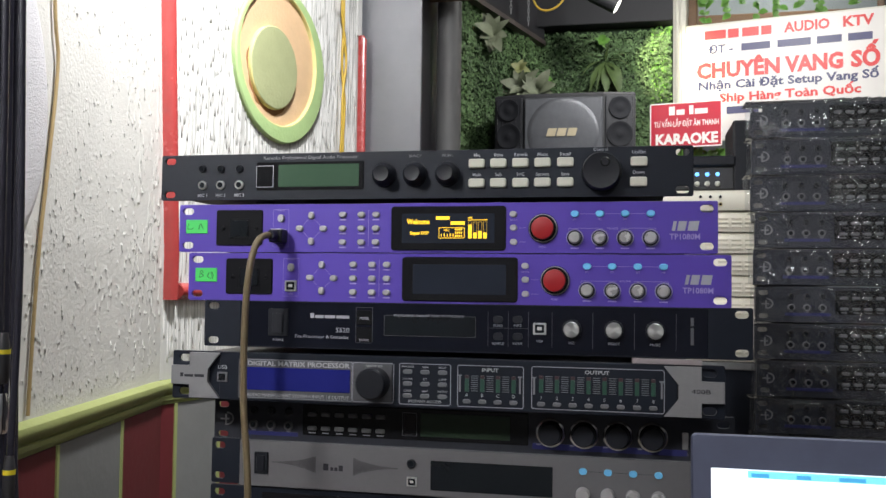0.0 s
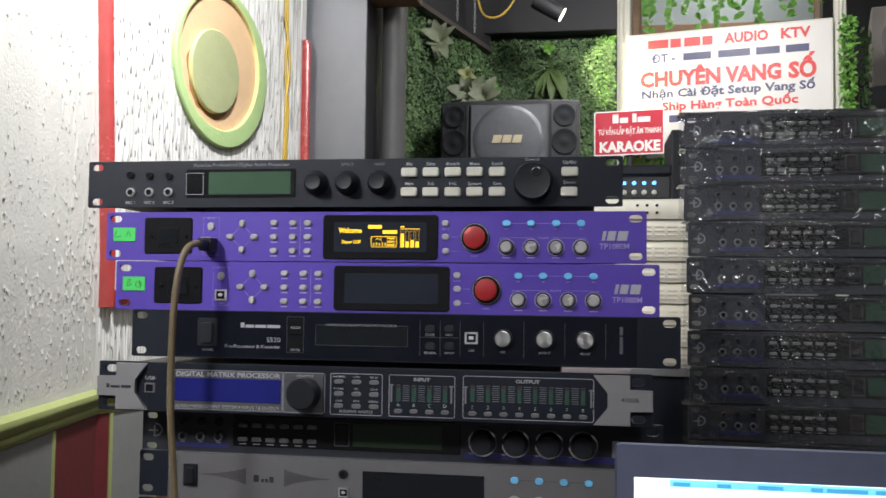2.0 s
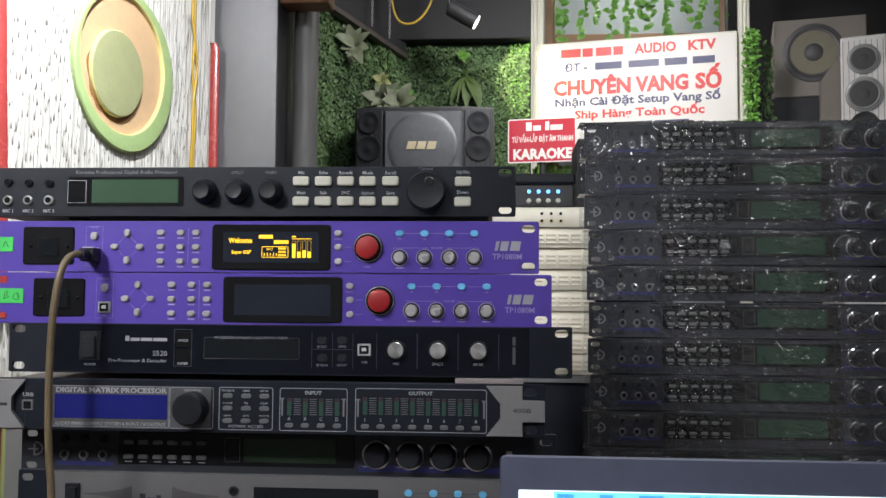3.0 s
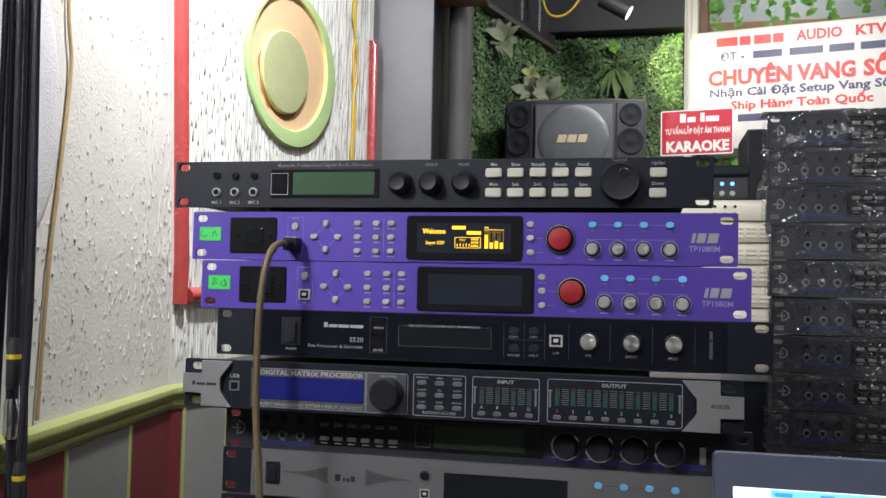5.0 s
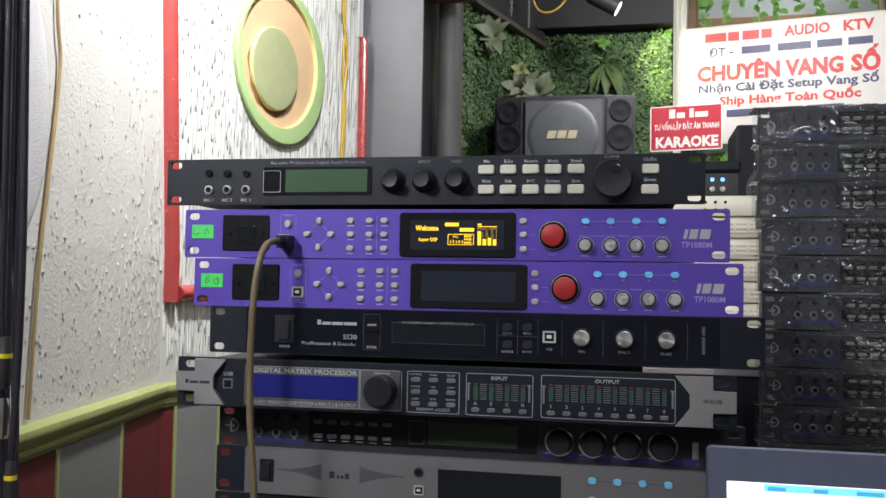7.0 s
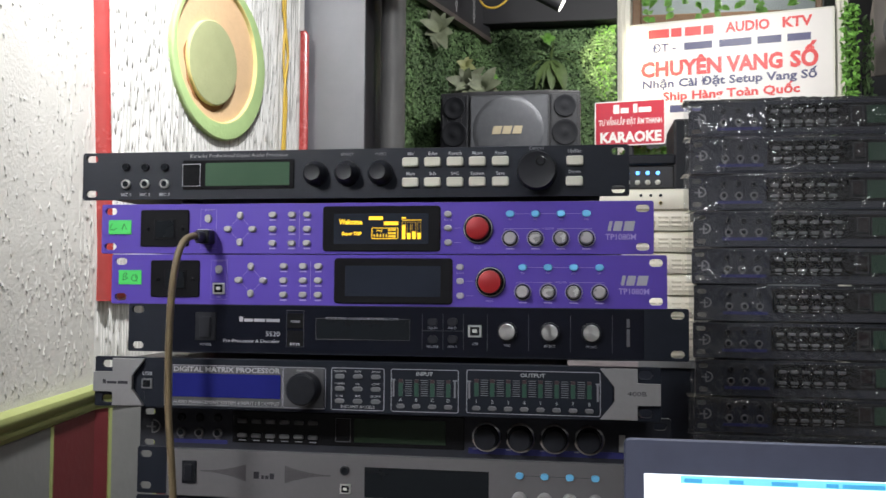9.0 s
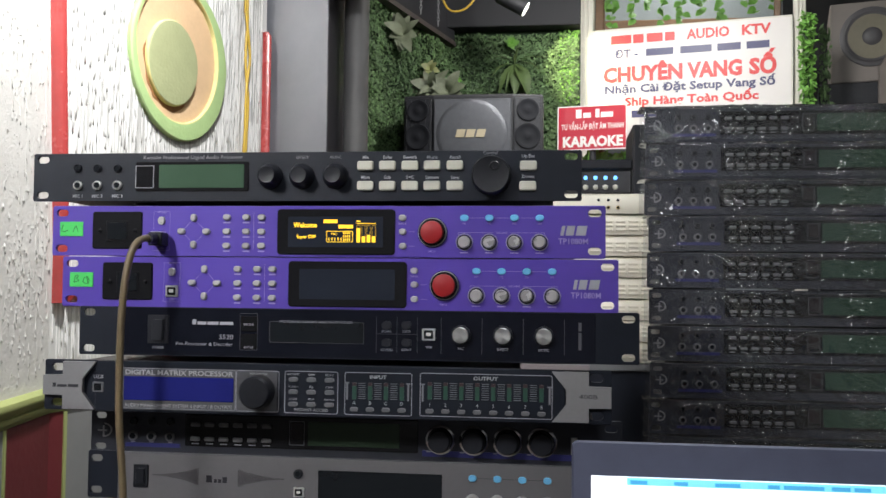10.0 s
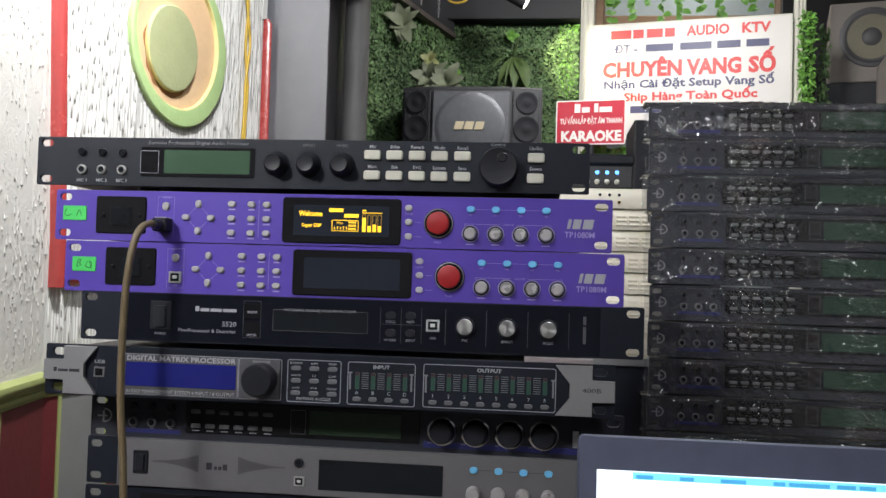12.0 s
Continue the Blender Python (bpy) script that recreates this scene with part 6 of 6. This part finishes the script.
def cream_unit(z, vents=True):
    t = thing("cream_unit", (0.185, 0.60, z), "cream enamelled unit with raised vents" if vents else "cream unit with small sockets", "audio unit", "stacked cream units")
    bm = B()
    prof = [(0.0, -0.0152), (-0.004, -0.0145), (-0.006, -0.006), (-0.004, 0.008), (0.002, 0.0150), (0.006, 0.0155), (0.16, 0.0155), (0.16, -0.0152)]
    rings = [[(x, y, zz) for y, zz in prof] for x in (-0.135, 0.150)]
    prism(bm, rings); bmesh.ops.recalc_face_normals(bm, faces=bm.faces)
    part("case", bm, WHITEBOX, t, "cream case", 50)
    if vents:
        for x in (0.1410, 0.1225, 0.1040, 0.0855, 0.0670):
            for k in range(3):
                bm = B(); slab(bm, x - 0.0072, x + 0.0072, -0.0075 + k * 0.0062 - 0.0018, -0.0075 + k * 0.0062 + 0.0018, -0.0080 if k < 2 else -0.0062, 0.0, 0.0015, 0.0008); part("vent", bm, WHITEBOX, t)
    else:
        jack(t, [(x, -0.006) for x in (0.072, 0.086, 0.100)], 0.0028, BRASS, y=-0.0052)
        jack(t, [(x, 0.005) for x in (0.072, 0.086, 0.100)], 0.0022, PLASTIC, y=-0.0045)


for k in range(7):
    cream_unit(1.258 - 0.0312 * (k + 0.5))


def slate_case():
    t = thing("slate_case", (0.185, 0.60, TZ), "dark slate steel amplifier case under the cream units", "amplifier")
    bm = B(); block(bm, -0.16, 0.150, 0.004, 0.17, 0.0, 0.2290, 0.002); part("case", bm, SLATEBOX, t, "dark blue-grey case")
    bm = B(); slab(bm, -0.165, 0.153, 0.2200, 0.2308, -0.004, 0.17, 0.0015, 0.001); part("top_lip", bm, MIDKEY, t, "lighter metal lip")
    bm = B(); slab(bm, -0.16, 0.150, 0.1110, 0.1122, -0.0002, 0.01, 0.0003); part("seam", bm, SOCKET, t)


slate_case()
cream_unit(1.2738, False)


def small_amp():
    t = thing("small_amplifier", (0.20, 0.60, 1.2895), "small black amplifier with blue lights and white buttons", "amplifier")
    bm = B(); block(bm, -0.13, 0.105, 0.0, 0.15, 0.0, 0.034, 0.002); part("case", bm, STEEL, t)
    bm = B(); block(bm, -0.13, 0.107, -0.004, 0.15, 0.0345, 0.050, 0.003); part("lid", bm, PLASTIC, t, "black lid")
    each(t, "light", [(0.038 + k * 0.0145, 0.0230) for k in range(4)], lambda bm: lathe(bm, 0, 0, [(0.0030, 0.0), (0.0028, -0.002), (0.0012, -0.003)], 12), BLUELED, "blue light")
    each(t, "button", [(0.038 + k * 0.0145, 0.0090) for k in range(4)], lambda bm: lathe(bm, 0, 0, [(0.0040, 0.0), (0.0038, -0.003), (0.0022, -0.0045)], 14), WHITEKEY, "round white button", 40)


small_amp()
t = thing("black_speaker", (0.40, 0.92, 0.0), "narrow black loudspeaker standing behind the stack", "loudspeaker")
bm = B(); block(bm, -0.065, 0.08, 0.0, 0.15, 0.0, 1.45, 0.004); part("cabinet", bm, PLASTIC, t)
bm = B(); driver(bm, 0.0, 1.33, 0.045, -0.001); part("driver", bm, [STEEL, CONE, CONE], t, smooth=50)

# ------------------------------------------------------------------ laptop


def laptop():
    t = thing("laptop", (0.383, -0.20, TZ), "open dark laptop with a bright screen on the table", "laptop")
    tilt = pose(0, 0, 0.014, -8, 0, 0)
    bm = B(); slab(bm, -0.182, 0.182, 0.0, 0.2315, 0.0, 0.007, 0.004, 0.0012, 4); bm.transform(tilt); lid = part("lid", bm, BEZEL, t, "dark blue-grey bezel")
    bm = B(); slab(bm, -0.1700, 0.1700, 0.018, 0.2102, -0.0006, 0.003, 0.0004, 0.0001); bm.transform(tilt); part("screen", bm, SCREENWHITE, lid, "glowing white screen")
    bm = B(); slab(bm, -0.1480, 0.1700, 0.2052, 0.2096, -0.0010, 0.0, 0.0002, 0.0001); bm.transform(tilt); part("toolbar", bm, SCREENCYAN, lid, "pale blue toolbar")
    bm = B(); rnd = random.Random(3); x = -0.146
    while x < 0.16:
        w = rnd.uniform(0.006, 0.026)
        bar(bm, x, min(x + w, 0.168), 0.2056, 0.2082, -0.0013)
        x += w + rnd.choice((0.002, 0.004, 0.016))
    bm.transform(tilt); part("toolbar_icon", bm, SCREENBLUE, lid)
    bm = B(); slab(bm, -0.182, 0.182, 0.0, 0.016, -0.235, 0.004, 0.004, 0.002); base = part("base", bm, BEZEL, t)
    for r in range(5):
        for c in range(14):
            bm = B(); block(bm, -0.165 + c * 0.0236, -0.145 + c * 0.0236, -0.045 - r * 0.021, -0.028 - r * 0.021, 0.0162, 0.0178, 0.0005); part("key", bm, PLASTIC, base)
    bm = B(); lathe(bm, 0, 0, [(0.005, -0.17), (0.005, 0.17)], 12); bm.transform(Matrix.Translation((0, 0.002, 0.015)) @ pose(0, 0, 0, 0, 0, 90)); part("hinge", bm, PLASTIC, t)


laptop()

# ------------------------------------------------------------------ loose cables on the wall and beside it
bm = B(); tube(bm, [tuple(on_side(u, z, 0.006)) for u, z in ((0.44, 2.75), (0.446, 1.9), (0.452, 1.542), (0.445, 1.45), (0.478, 1.304), (0.504, 1.202), (0.513, 1.119), (0.52, 1.02), (0.523, 0.967))], 0.0026, 8)
tagged(part("tan_wire", bm, TANWIRE, None, "", 60), "tan wire running down the plaster wall", "wire")
for k, pts in enumerate((((0.592, 2.75), (0.590, 1.9), (0.592, 1.80), (0.586, 1.72), (0.590, 1.66), (0.600, 1.60), (0.597, 1.53), (0.594, 1.45), (0.592, 1.2), (0.592, 0.96)),
                         ((0.578, 2.75), (0.576, 1.9), (0.578, 1.82), (0.592, 1.75), (0.598, 1.70), (0.586, 1.62), (0.584, 1.53), (0.580, 1.45), (0.580, 1.2), (0.580, 0.96)))):
    bm = B(); tube(bm, [tuple(on_disc(u, z, 0.008 + 0.004 * k)) for u, z in pts], 0.0033, 8)
    tagged(part("yellow_wire", bm, YELLOWWIRE, None, "", 60), "yellow wire running down the plaster wall", "wire")
rnd = random.Random(5)
for k, (x, yy, r, zb) in enumerate(((-0.565, 0.12, 0.0040, 0.85), (-0.552, 0.10, 0.0045, 1.03), (-0.541, 0.13, 0.0036, 0.90), (-0.533, 0.09, 0.0048, 1.05), (-0.523, 0.12, 0.0038, 0.86), (-0.498, 0.10, 0.0042, 0.85), (-0.503, 0.13, 0.0034, 0.84), (-0.474, 0.09, 0.0040, 0.940),
                                     (-0.558, 0.16, 0.0050, 0.70), (-0.546, 0.17, 0.0046, 0.72), (-0.536, 0.16, 0.0050, 0.70), (-0.527, 0.17, 0.0044, 0.71), (-0.517, 0.16, 0.0050, 0.70), (-0.508, 0.17, 0.0040, 0.72), (-0.577, 0.13, 0.0050, 0.80), (-0.588, 0.12, 0.0045, 0.80))):
    t = thing("hanging_cable", (x - 0.050 - (0.024 if yy > 0.15 else 0.0), yy, zb), "black microphone cable hanging beside the wall", "cable", "hanging cables")
    sway = [(rnd.uniform(-0.004, 0.004) + (0.036 if k > 4 else 0.018) * (1 - f) , rnd.uniform(-0.006, 0.006), f * (2.79 - zb)) for f in (0, 0.12, 0.3, 0.55, 0.8, 1.0)]
    bm = B(); tube(bm, sway, r, 12); part("cord", bm, BLACKCORD, t, smooth=60)
    if k == 5:
        f = (1.06 - zb) / (2.79 - zb)
        bx, by, bz = sway[0][0] + (sway[2][0] - sway[0][0]) * f / 0.3, sway[0][1] + (sway[2][1] - sway[0][1]) * f / 0.3, 1.06 - zb
        bm = B(); column(bm, bx, by, [(0.0045, bz - 0.030), (0.0072, bz - 0.026), (0.0075, bz + 0.004), (0.0062, bz + 0.016), (0.0045, bz + 0.026)], 16); p = part("plug", bm, STEEL, t, "black cable joint", 40)
        bm = B(); column(bm, bx, by, [(0.0079, bz + 0.003), (0.0079, bz + 0.008)], 16); part("band", bm, YELLOWBAND, p, "yellow band")
        bm = B(); column(bm, bx, by, [(0.0060, bz - 0.084), (0.0075, bz - 0.080), (0.0075, bz - 0.046), (0.0058, bz - 0.040)], 16); part("connector", bm, CHROME, t, "bright metal connector", 40)
    if k in (1, 3, 7):
        bx, by = sway[0][0], sway[0][1]
        bm = B(); column(bm, bx, by, [(0.004, -0.045), (0.0065, -0.042), (0.0065, 0.0), (0.0055, 0.010), (0.0042, 0.016)], 14); p = part("plug", bm, STEEL, t, "metal-bodied plug", 40)
        bm = B(); column(bm, bx, by, [(0.0068, -0.004), (0.0068, 0.001)], 14); part("band", bm, YELLOWBAND if k > 1 else CHROME, p, "coloured band")
